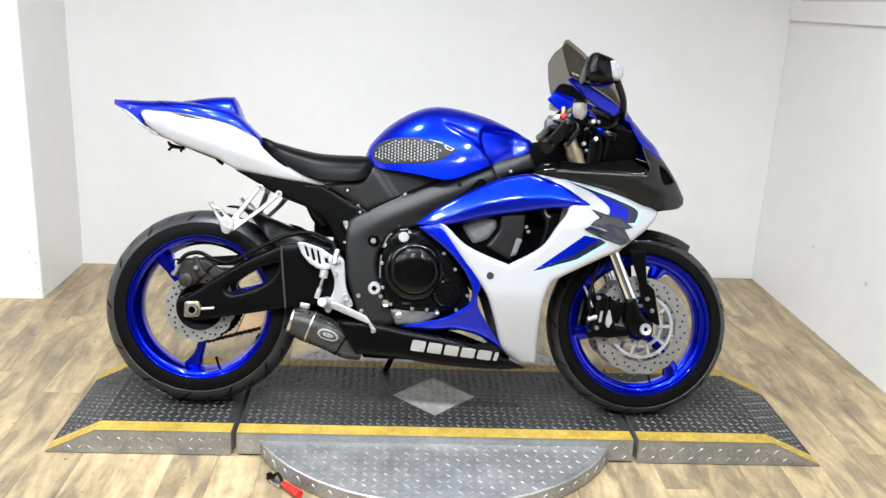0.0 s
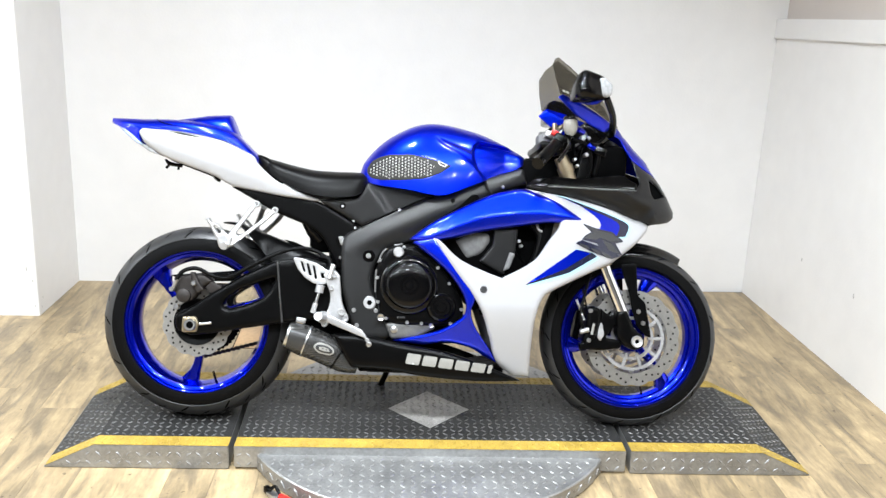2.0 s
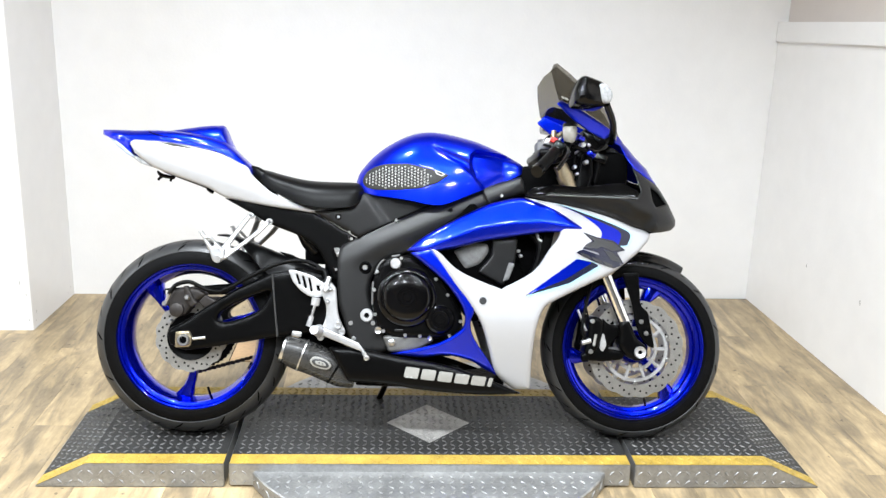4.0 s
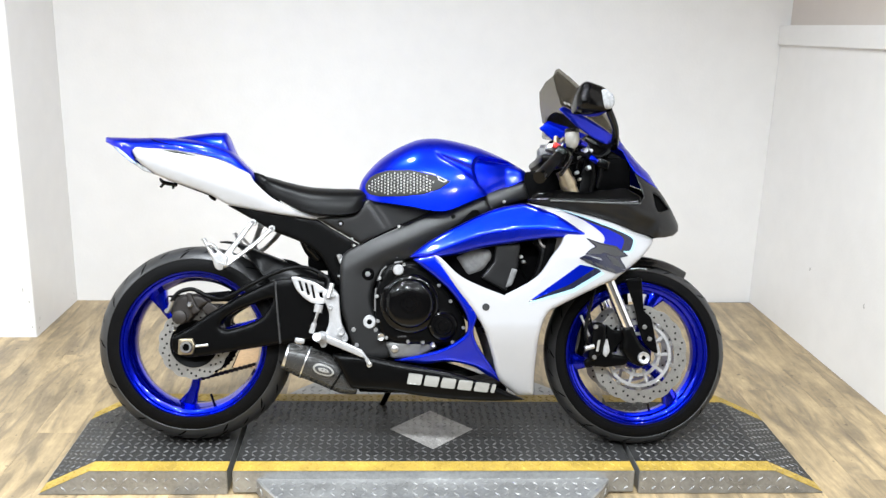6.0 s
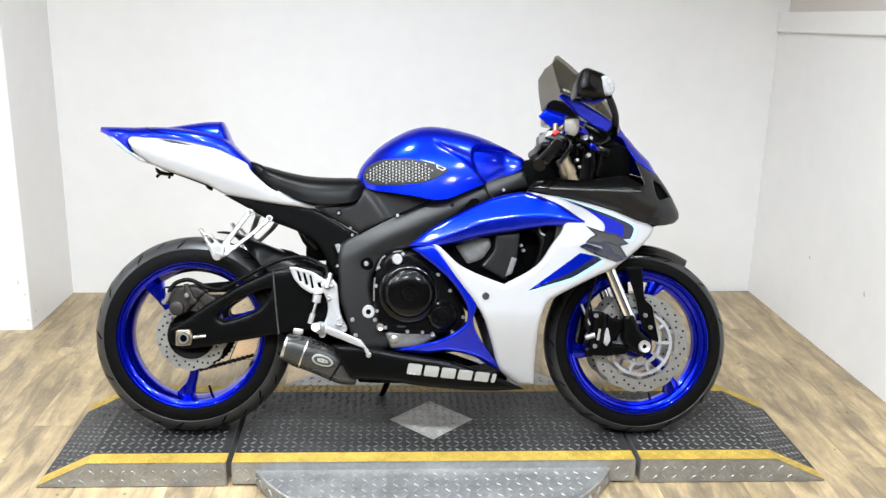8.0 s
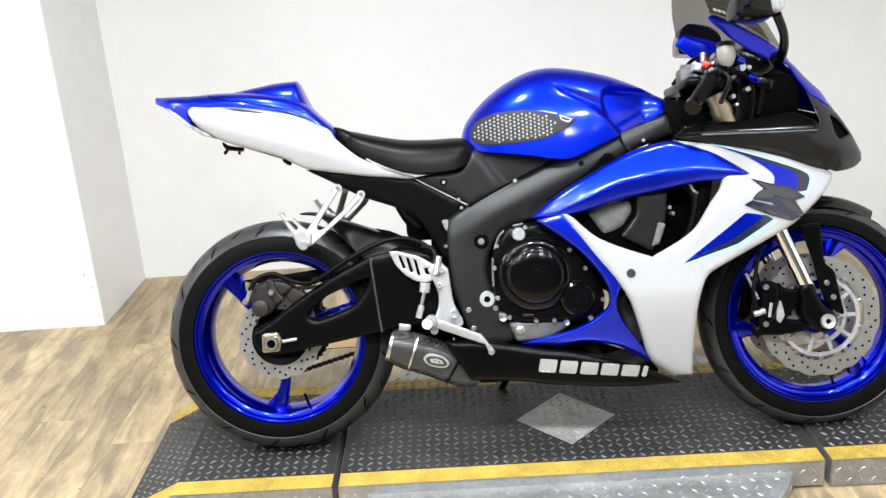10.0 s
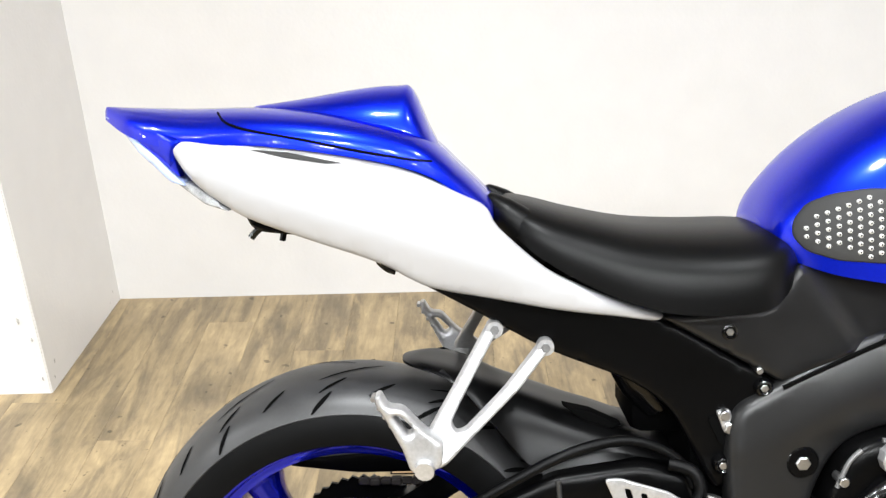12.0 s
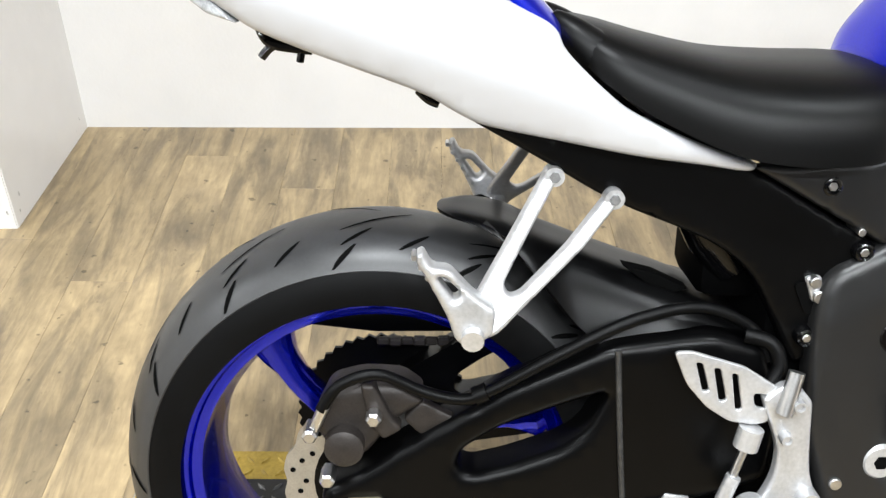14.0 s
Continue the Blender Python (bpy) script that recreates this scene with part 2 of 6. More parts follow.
    r5 = nt.nodes.new("ShaderNodeMapRange")
    r5.inputs["From Min"].default_value, r5.inputs["From Max"].default_value = 0.69, 0.74
    r5.inputs["To Min"].default_value, r5.inputs["To Max"].default_value = 1.0, 0.45
    nt.links.new(speck.outputs["Fac"], r5.inputs["Value"])
    sp = nt.nodes.new("ShaderNodeVectorMath")
    sp.operation = "SCALE"
    nt.links.new(sc.outputs[0], sp.inputs[0])
    nt.links.new(r5.outputs[0], sp.inputs["Scale"])
    nt.links.new(sp.outputs[0], b.inputs["Base Color"])
    b.inputs["Roughness"].default_value = 0.42
    bp = nt.nodes.new("ShaderNodeBump")
    bp.inputs["Strength"].default_value = 0.15
    bp.inputs["Distance"].default_value = 0.002
    nt.links.new(grain.outputs["Fac"], bp.inputs["Height"])
    nt.links.new(bp.outputs[0], b.inputs["Normal"])
    return m


PLANK = planks_material()

PATCH = material("reddish_board", (0.42, 0.27, 0.14), 0.45, noise_scale=9, spread=0.3, bump=0.1, bump_scale=60)


# ---- mesh helpers ----
def part(name, bm, mat, parent=None, label="", smooth=True, angle=35):
    """Links a bmesh as one mesh object."""
    me = bpy.data.meshes.new(name)
    bmesh.ops.recalc_face_normals(bm, faces=bm.faces)
    if smooth:
        for e in bm.edges:
            if len(e.link_faces) == 2 and e.calc_face_angle(0) > radians(angle):
                e.smooth = False
        for f in bm.faces:
            f.smooth = True
    bm.to_mesh(me)
    bm.free()
    me.materials.append(mat)
    ob = new(name, me)
    if parent:
        ob.parent = parent
    if label:
        ob["label"] = label
    return ob


def empty(name, m, **tags):
    ob = new(name)
    ob.matrix_world = m
    ob.empty_display_size = 0.05
    return tagged(ob, **tags)


def box_bm(x0, x1, y0, y1, z0, z1, bevel=0.0, seg=2):
    bm = bmesh.new()
    bmesh.ops.create_cube(bm, size=1)
    bmesh.ops.scale(bm, vec=(x1 - x0, y1 - y0, z1 - z0), verts=bm.verts)
    bmesh.ops.translate(bm, vec=((x0 + x1) / 2, (y0 + y1) / 2, (z0 + z1) / 2), verts=bm.verts)
    if bevel:
        bmesh.ops.bevel(bm, geom=bm.edges[:], offset=bevel, segments=seg, affect="EDGES", profile=0.5)
    return bm


def box(name, dims, mat, parent=None, label="", bevel=0.0):
    return part(name, box_bm(*dims, bevel=bevel), mat, parent, label)


def spline(pts, n=6, closed=False):
    """Catmull-Rom through points of any dimension."""
    p = [np.array(q, float) for q in pts]
    out = []
    m = len(p)
    for i in range(m if closed else m - 1):
        if closed:
            a, b, c, d = p[i - 1], p[i], p[(i + 1) % m], p[(i + 2) % m]
        else:
            a, b, c, d = p[max(i - 1, 0)], p[i], p[i + 1], p[min(i + 2, m - 1)]
        for k in range(n):
            t = k / n
            out.append(0.5 * ((2 * b) + (c - a) * t + (2 * a - 5 * b + 4 * c - d) * t * t + (3 * b - a - 3 * c + d) * t ** 3))
    if not closed:
        out.append(p[-1])
    return out


def curve(*runs):
    """An outline of smooth runs that meet at corners."""
    out = []
    for run in runs:
        out += spline(run, 4)[:-1] if len(run) > 2 else [np.array(run[0], float)]
    return out


def inside(q, poly):
    x, y = q
    hit = False
    for i in range(len(poly)):
        (x0, y0), (x1, y1) = poly[i - 1], poly[i]
        if (y0 > y) != (y1 > y) and x < (x1 - x0) * (y - y0) / (y1 - y0) + x0:
            hit = not hit
    return hit


def rounded(pts, r, seg=4):
    """A polygon with its corners rounded by at most r."""
    out = []
    n = len(pts)
    for i in range(n):
        a, b, c = (np.array(pts[j], float) for j in (i - 1, i, (i + 1) % n))
        u, v = a - b, c - b
        lu, lv = np.linalg.norm(u), np.linalg.norm(v)
        k = min(r, lu * 0.45, lv * 0.45)
        p, q = b + u / lu * k, b + v / lv * k
        for s in range(seg + 1):
            t = s / seg
            out.append((1 - t) ** 2 * p + 2 * t * (1 - t) * b + t * t * q)
    return out


def panel_bm(outline, depth, thick=0.004, edge=0.006, cell=0.012, holes=(), r=0.0, soft=False):
    """A shaped sheet in the x-z plane: depth(x, z) gives its outer y; the rim is rounded back by edge."""
    loops = []
    for k, lp in enumerate((outline, *holes)):
        if soft:
            lp = spline(lp, 6, True)
        elif r:
            lp = rounded(lp, r)
        dense = []
        for i in range(len(lp)):
            a, b = np.array(lp[i], float), np.array(lp[(i + 1) % len(lp)], float)
            m = max(1, int(np.linalg.norm(b - a) / cell + 0.5))
            dense += [a + (b - a) * j / m for j in range(m)]
        loops.append(np.array(dense))
    seg_a = np.concatenate(loops)
    seg_b = np.concatenate([np.roll(lp, -1, 0) for lp in loops])

    def dists(q):
        """Each point's distance to the rim."""
        out = []
        for k in range(0, len(q), 400):
            p = q[k:k + 400][:, None]
            ab = (seg_b - seg_a)[None]
            t = np.clip(((p - seg_a[None]) * ab).sum(2) / np.maximum((ab * ab).sum(2), 1e-12), 0, 1)
            out.append(np.sqrt((((seg_a[None] + ab * t[..., None]) - p) ** 2).sum(2)).min(1))
        return np.concatenate(out) if out else np.zeros(0)

    def within(q):
        """Whether each point lies on the sheet."""
        ok = np.zeros(len(q), bool)
        for lp in loops:
            a, b = lp, np.roll(lp, -1, 0)
            x, y = q[:, 0, None], q[:, 1, None]
            dy = np.where(b[:, 1] == a[:, 1], 1e-12, b[:, 1] - a[:, 1])
            cross = ((a[:, 1] > y) != (b[:, 1] > y)) & (x < (b[:, 0] - a[:, 0]) * (y - a[:, 1]) / dy + a[:, 0])
            ok ^= (cross.sum(1) % 2).astype(bool)
        return ok

    lo, hi = loops[0].min(0), loops[0].max(0)
    co = [tuple(q) for lp in loops for q in lp]
    edges, base = [], 0
    for lp in loops:
        edges += [(base + i, base + (i + 1) % len(lp)) for i in range(len(lp))]
        base += len(lp)
    g = np.array([(a, c) for a in np.arange(lo[0] + cell * 0.37, hi[0], cell) for c in np.arange(lo[1] + cell * 0.41, hi[1], cell)]).reshape(-1, 2)
    if len(g):
        g = g[within(g)]
    if len(g):
        co += [tuple(q) for q in g[dists(g) > max(cell * 0.45, edge * 0.09)]]
    # rings that follow the rim, so that the rounding reads
    if edge > 0:
        for lp in loops:
            for w in (0.12, 0.45, 1.0):
                d = np.roll(lp, -1, 0) - np.roll(lp, 1, 0)
                nrm = np.stack((-d[:, 1], d[:, 0]), 1) / np.maximum(np.linalg.norm(d, axis=1), 1e-9)[:, None]
                for sgn in (1, -1):
                    q = lp + nrm * sgn * edge * w
                    q = q[within(q)]
                    if len(q):
                        co += [tuple(p) for p in q[dists(q) > edge * w * 0.8]]
    v, _, f, *_ = delaunay_2d_cdt([Vector(q) for q in co], edges, [], 0, 1e-5)
    bm = bmesh.new()
    front, back, used = [], [], {}
    vd = dists(np.array([tuple(q) for q in v]))
    for q, d in zip(v, vd):
        y = depth(q[0], q[1])
        drop = edge * (1 - math.sqrt(max(0.0, 1 - (1 - min(d / edge, 1)) ** 2))) if edge > 0 else 0
        front.append(bm.verts.new((q[0], y + drop, q[1])))
        back.append(bm.verts.new((q[0], y + max(thick, drop + 0.0006), q[1])))
    mids = within(np.array([(sum(v[i][0] for i in tri) / len(tri), sum(v[i][1] for i in tri) / len(tri)) for tri in f]))
    for tri, ok in zip(f, mids):
        if not ok:
            continue
        bm.faces.new([front[i] for i in tri])
        bm.faces.new([back[i] for i in reversed(tri)])
        for i in range(len(tri)):
            a, b = tri[i], tri[(i + 1) % len(tri)]
            used[(a, b)] = used.get((a, b), 0) + 1
    for a, b in used:
        if (b, a) not in used:
            bm.faces.new([front[b], front[a], back[a], back[b]])
    loose = [x for x in bm.verts if not x.link_faces]
    bmesh.ops.delete(bm, geom=loose, context="VERTS")
    return bm


def panel(name, outline, depth, mat, parent, label="", mirror=False, **kw):
    if not callable(depth):
        d0 = depth
        depth = lambda x, z: d0
    ob = part(name, panel_bm(outline, depth, **kw), mat, parent, label, angle=50)
    if mirror:
        me = ob.data.copy()
        me.transform(Matrix.Diagonal((1, -1, 1, 1)))
        me.flip_normals()
        twin = new(name, me)
        twin.parent = parent
        if label:
            twin["label"] = label
    return ob


def stations_at(st, k):
    """Smooth stations along x."""
    return spline(st, k)


def shell_bm(st, power=2.4, n=24, k=5, floor=True, thick=0.0):
    """A domed body along x from stations (x, half width, edge height, crown height)."""
    bm = bmesh.new()
    rings = []
    for x, w, ze, zt in stations_at(st, k):
        ring = []
        for i in range(n + 1):
            a = math.pi * i / n
            c, s = math.cos(a), math.sin(a)
            ring.append(bm.verts.new((x, -w * math.copysign(abs(c) ** (2 / power), c), ze + (zt - ze) * abs(s) ** (2 / power))))
        rings.append(ring)
    for a, b in zip(rings, rings[1:]):
        for i in range(n):
            bm.faces.new((a[i], a[i + 1], b[i + 1], b[i]))
        if floor:
            bm.faces.new((a[n], a[0], b[0], b[n]))
    if floor:
        bm.faces.new(rings[0])
        bm.faces.new(rings[-1][::-1])
    bmesh.ops.remove_doubles(bm, verts=bm.verts, dist=1e-5)
    return bm


def shell_y(st, power, x, z):
    """The near side's y of such a body at (x, z)."""
    a = np.array(stations_at(st, 5))
    w, ze, zt = (np.interp(x, a[:, 0], a[:, i]) for i in (1, 2, 3))
    s = min(max((z - ze) / max(zt - ze, 1e-4), 0), 1)
    return -w * max(0.0, 1 - s ** power) ** (1 / power)


def lathe_bm(profile, n=48, axis="y"):
    """Turns (radius, along) round the y axis."""
    bm = bmesh.new()
    rings = [[bm.verts.new((r * math.cos(2 * math.pi * i / n), y, r * math.sin(2 * math.pi * i / n))) for i in range(n)] for r, y in profile]
    for a, b in zip(rings, rings[1:] + rings[:1]):
        for i in range(n):
            bm.faces.new((a[i], a[(i + 1) % n], b[(i + 1) % n], b[i]))
    return bm


def disc_bm(r, y0, y1, n=24, bevel=0.15):
    """A round button between y0 (outer) and y1."""
    e = min(r * bevel, abs(y1 - y0) * 0.4)
    s = 1 if y1 > y0 else -1
    return closed_lathe([(r - e, y0), (r, y0 + s * e), (r, y1)], n)


def closed_lathe(profile, n=32):
    bm = bmesh.new()
    rings = [[bm.verts.new((r * math.cos(2 * math.pi * i / n), y, r * math.sin(2 * math.pi * i / n))) for i in range(n)] for r, y in profile]
    for a, b in zip(rings, rings[1:]):
        for i in range(n):
            bm.faces.new((a[i], a[(i + 1) % n], b[(i + 1) % n], b[i]))
    bm.faces.new(rings[0])
    bm.faces.new(rings[-1][::-1])
    return bm


def move(bm, m):
    bmesh.ops.transform(bm, matrix=m, verts=bm.verts)
    return bm


def tube_bm(path, radius, n=12, smooth=5, taper=None, flat=1.0):
    """A round tube along a path; radius may change along it."""
    pts = spline(path, smooth) if len(path) > 2 else [np.array(q, float) for q in path]
    bm = bmesh.new()
    rings = []
    up = Vector((0.1, 1, 0.05)).normalized()
    for i, q in enumerate(pts):
        d = Vector(pts[min(i + 1, len(pts) - 1)] - pts[max(i - 1, 0)]).normalized()
        u = d.cross(up).normalized()
        w = u.cross(d).normalized()
        rr = radius if taper is None else np.interp(i / (len(pts) - 1), np.linspace(0, 1, len(taper)), taper)
        rings.append([bm.verts.new(Vector(q) + (u * math.cos(2 * math.pi * j / n) + w * flat * math.sin(2 * math.pi * j / n)) * rr) for j in range(n)])
    for a, b in zip(rings, rings[1:]):
        for j in range(n):
            bm.faces.new((a[j], a[(j + 1) % n], b[(j + 1) % n], b[j]))
    bm.faces.new(rings[0])
    bm.faces.new(rings[-1][::-1])
    return bm


def tube(name, path, radius, mat, parent, label="", **kw):
    return part(name, tube_bm(path, radius, **kw), mat, parent, label)


def join(*bms):
    out = bmesh.new()
    for b in bms:
        me = bpy.data.meshes.new("t")
        b.to_mesh(me)
        b.free()
        out.from_mesh(me)
        bpy.data.meshes.remove(me)
    return out


def at_axle(bm, x, y, z, spin=0):
    return move(bm, pose(x, y, z, 0, spin, 0))

# ---- the room ----
FLOOR_Z, BACK_Y, LEFT_X, PIL_Y, RIGHT_X, RIM_Z, CEIL_Z = 0.0, 1.60, -1.585, 1.06, 1.735, 1.348, 3.0
floor = tagged(box("floor", (-5.2, 4.2, -5.2, 3.0, -0.12, -0.004), GAP), "worn oak-look vinyl plank floor", "floor", kind="structure")


def prism(name, plan, z0, z1, mat, bevel=0.0, rise=(0.0, 0.0)):
    """An upright body over a plan of (x, y) corners; rise: how much its foot and its head climb for each metre towards the camera."""
    bm = bmesh.new()
    a = [bm.verts.new((x, y, z0 + rise[0] * (1.617 - y))) for x, y in plan]
    b = [bm.verts.new((x, y, z1 + rise[1] * (1.617 - y))) for x, y in plan]
    bm.faces.new(a[::-1])
    bm.faces.new(b)
    for i in range(len(a)):
        bm.faces.new((a[i], a[(i + 1) % len(a)], b[(i + 1) % len(a)], b[i]))
    if bevel:
        bmesh.ops.bevel(bm, geom=bm.edges[:], offset=bevel, segments=2, affect="EDGES")
    return part(name, bm, mat)


CL, CR, PIL = (-1.571, 1.546), (1.712, 1.617), (-1.584, 1.061)
tagged(prism("wall_back", [CL, CR, (4.2, 1.671), (4.2, 1.85), (-1.575, 1.75)], -0.004, CEIL_Z, WALL), "white painted wall behind the motorcycle", "wall", kind="structure")
tagged(prism("wall_pillar", [(-5.2, 0.982), PIL, CL, (-1.575, 1.75), (-5.2, 1.75)], -0.004, CEIL_Z, WALL, 0.003), "white painted wall return with scuffed corner", "wall", kind="structure")
tagged(prism("wall_right", [CR, (1.797, -1.6), (1.94, -1.6), (1.86, 1.62)], -0.004, RIM_Z, WALL, 0.003, (0, 0.04)), "low white painted partition beside the stand", "wall", kind="structure")
tagged(prism("trim_right", [(1.700, 1.616), (1.785, -1.6), (1.80, -1.6), (1.715, 1.616)], RIM_Z - 0.086, RIM_Z + 0.004, WALL, 0.003, (0.04, 0.04)), "white rail along the top of the partition", "trim", kind="structure")
tagged(prism("wall_upper_right", [(1.75, 1.617), (1.835, -1.6), (1.93, -1.6), (1.85, 1.618)], RIM_Z, CEIL_Z, WALL_UP, 0.0, (0.04, 0)), "beige wall above the white partition", "wall", kind="structure")
tagged(box("wall_far_right", (4.2, 4.32, -5.2, 1.85, -0.004, CEIL_Z), WALL_UNSEEN), "unseen end wall, darkened to cut fill light", "wall", kind="structure")
tagged(box("wall_far_left", (-5.32, -5.2, -5.2, 1.85, -0.004, CEIL_Z), WALL), "white side wall of the showroom", "wall", kind="structure")
tagged(box("wall_front", (-5.32, 4.32, -5.32, -5.2, -0.004, CEIL_Z), WALL_UNSEEN), "unseen wall behind the camera, darkened to cut fill light", "wall", kind="structure")
tagged(box("ceiling", (-5.32, 4.32, -5.32, 1.85, CEIL_Z, CEIL_Z + 0.1), CEIL), "plain grey ceiling", "ceiling", kind="structure")


# ---- ceiling lamps ----
def emitter(name, color, strength):
    m = bpy.data.materials.new(name)
    m.use_nodes = True
    b = m.node_tree.nodes["Principled BSDF"]
    b.inputs["Base Color"].default_value = (0.9, 0.9, 0.9, 1)
    b.inputs["Emission Color"].default_value = (*color, 1)
    b.inputs["Emission Strength"].default_value = strength
    return m


def lamp(x, y, size=0.16, watts=60):
    e = empty("ceiling_lamp", pose(x, y, CEIL_Z - 0.03), label="round white ceiling lamp on the ceiling", category="lamp", group="ceiling lamps")
    bm = closed_lathe([(size * 0.45, 0.03), (size * 0.56, 0.02), (size * 0.6, -0.02), (size * 0.55, -0.03)], 32)
    part("housing", move(bm, pose(0, 0, 0, 90, 0, 0)), WHITE, e)
    d = bpy.data.lights.new("bulb", "AREA")
    d.shape, d.size, d.energy, d.color, d.spread = "DISK", size, watts, LAMP_COLOR, radians(LAMP_SPREAD)
    l = new("bulb", d)
    l.parent = e
    l.location = (0, 0, -0.04)


for lx, ly, lw in LAMPS:
    lamp(lx, ly, 0.14, LAMP_WATTS * lw)

# ---- motorcycle stand: turntable and three tread-plate decks ----
H = 0.078
PX0, PX1, PY0, PY1 = -1.118, 1.262, -0.218, 0.326
SEAM_L, SEAM_R, RUN_L, RUN_R = -0.556, 0.672, -0.965, 1.098
TT = (0.055, 0.06, 0.60)


def lozenge(v, f, c, u, w, n, ln=0.0108, wd=0.0038, hh=0.0026):
    """One raised bar of the tread: a low pointed roof."""
    b = len(v)
    v += [c - u * ln, c + w * wd, c + u * ln, c - w * wd, c - u * ln * 0.62 + n * hh, c + u * ln * 0.62 + n * hh]
    f += [(b, b + 3, b + 4), (b + 3, b + 2, b + 5), (b + 3, b + 5, b + 4), (b + 2, b + 1, b + 5), (b + 1, b, b + 4), (b + 1, b + 4, b + 5)]


def tread(name, cells, mat, parent, n, x_axis, y_axis, turn=0.0):
    """Raised bars in alternating directions at the given places, joined."""
    v, f = [], []
    for q, odd in cells:
        a = radians(turn + (45 if odd else -45))
        u = Vector(x_axis) * math.cos(a) + Vector(y_axis) * math.sin(a)
        w = Vector(n).cross(u)
        lozenge(v, f, Vector(q), u, w, Vector(n))
    me = bpy.data.meshes.new(name)
    me.from_pydata([tuple(q) for q in v], [], f)
    me.materials.append(mat)
    ob = new(name, me)
    ob.parent = parent
    return tagged(ob, kind="stuff")


def grid_cells(x0, x1, y0, y1, pitch, z, keep=lambda x, y: True):
    out = []
    for i in range(int((x1 - x0) / pitch)):
        for j in range(int((y1 - y0) / pitch)):
            x, y = x0 + (i + 0.5) * pitch, y0 + (j + 0.5) * pitch
            if keep(x, y):
                out.append(((x, y, z(x, y) if callable(z) else z), (i + j) % 2))
    return out


def deck(x0, x1, ramp_to=None, tag=""):
    """A tread-plate deck with bright folded sides, a black top and yellow edge strips; ramp_to: the x where its outer end meets the floor."""
    ob = empty("stand_deck", pose(0, 0, 0), label=tag, category="motorcycle stand", group="decks of the motorcycle stand")
    if ramp_to is None:
        prof = [(x0, 0.006), (x1, 0.006), (x1, H), (x0, H)]
    elif ramp_to < x0:
        prof = [(ramp_to, 0.0), (x1, 0.0), (x1, H), (x0, H), (ramp_to, 0.004)]
    else:
        prof = [(x0, 0.0), (ramp_to, 0.0), (ramp_to, 0.004), (x1, H), (x0, H)]
    bm = bmesh.new()
    a = [bm.verts.new((x, PY0, z)) for x, z in prof]
    b = [bm.verts.new((x, PY1, z)) for x, z in prof]
    bm.faces.new(a)
    bm.faces.new(b[::-1])
    for i in range(len(a)):
        bm.faces.new((a[i], b[i], b[(i + 1) % len(a)], a[(i + 1) % len(a)]))
    bmesh.ops.bevel(bm, geom=bm.edges[:], offset=0.003, segments=2, affect="EDGES")
    part("body", bm, TREAD, ob, "bright folded tread plate")
    lo, hi = (min(x0, x1, ramp_to or x0), max(x0, x1, ramp_to or x1))

    def top(x):
        if ramp_to is None or min(x0, x1) <= x <= max(x0, x1):
            return H
        return np.interp(x, [ramp_to, x0], [0.004, H]) if ramp_to < x0 else np.interp(x, [x1, ramp_to], [H, 0.004])

    def strip(name, y0, y1, mat, lift):
        xs = sorted({lo + 0.004, x0, x1, hi - 0.004}) if ramp_to is not None else [lo + 0.002, hi - 0.002]
        xs = [x for x in xs if lo <= x <= hi]
        bm = bmesh.new()
        rows = [[bm.verts.new((x, y, top(x) + dz)) for y, dz in ((y0, 0.0005), (y0, lift), (y1, lift), (y1, 0.0005))] for x in xs]
        for p, q in zip(rows, rows[1:]):
            for i in range(4):
                bm.faces.new((p[i], p[(i + 1) % 4], q[(i + 1) % 4], q[i]))
        bm.faces.new(rows[0])
        bm.faces.new(rows[-1][::-1])
        part(name, bm, mat, ob, smooth=False)

    S = 0.058
    strip("deck_top", PY0 + S, PY1 - S, MATBLACK, 0.0012)
    strip("edge_strip", PY0 + 0.001, PY0 + S, YELLOW, 0.0014)
    strip("edge_strip", PY1 - S, PY1 - 0.001, YELLOW, 0.0014)
    P = 0.025
    keep = lambda x, y: not (abs(x - TT[0]) / 0.137 + abs(y - 0.055) / 0.139 < 1.02)
    slope = lambda x, y: top(x) + 0.0012
    tread("raised_tread", grid_cells(lo + 0.012, hi - 0.012, PY0 + S, PY1 - S, P, slope, keep), WORN, ob, (0, 0, 1), (1, 0, 0), (0, 1, 0))
    for y in (PY0, PY1 - S):
        tread("raised_tread", grid_cells(lo + 0.012, hi - 0.012, y, y + S, P, slope), YELLOW, ob, (0, 0, 1), (1, 0, 0), (0, 1, 0))
    cells = [((x, PY0, z), o) for (x, z, _), o in grid_cells(lo, hi, 0.004, H, 0.030, 0.0) if z < top(x) - 0.012]
    tread("side_tread", cells, TREAD, ob, (0, -1, 0), (1, 0, 0), (0, 0, 1))
    return ob


deck(RUN_L, SEAM_L - 0.008, PX0, "black tread-plate end deck with yellow edge strips")
mid = deck(SEAM_L + 0.008, SEAM_R - 0.008, None, "black tread-plate centre deck with yellow edge strips and bare diamond")
deck(SEAM_R + 0.008, RUN_R, PX1, "black tread-plate end deck with yellow edge strips")

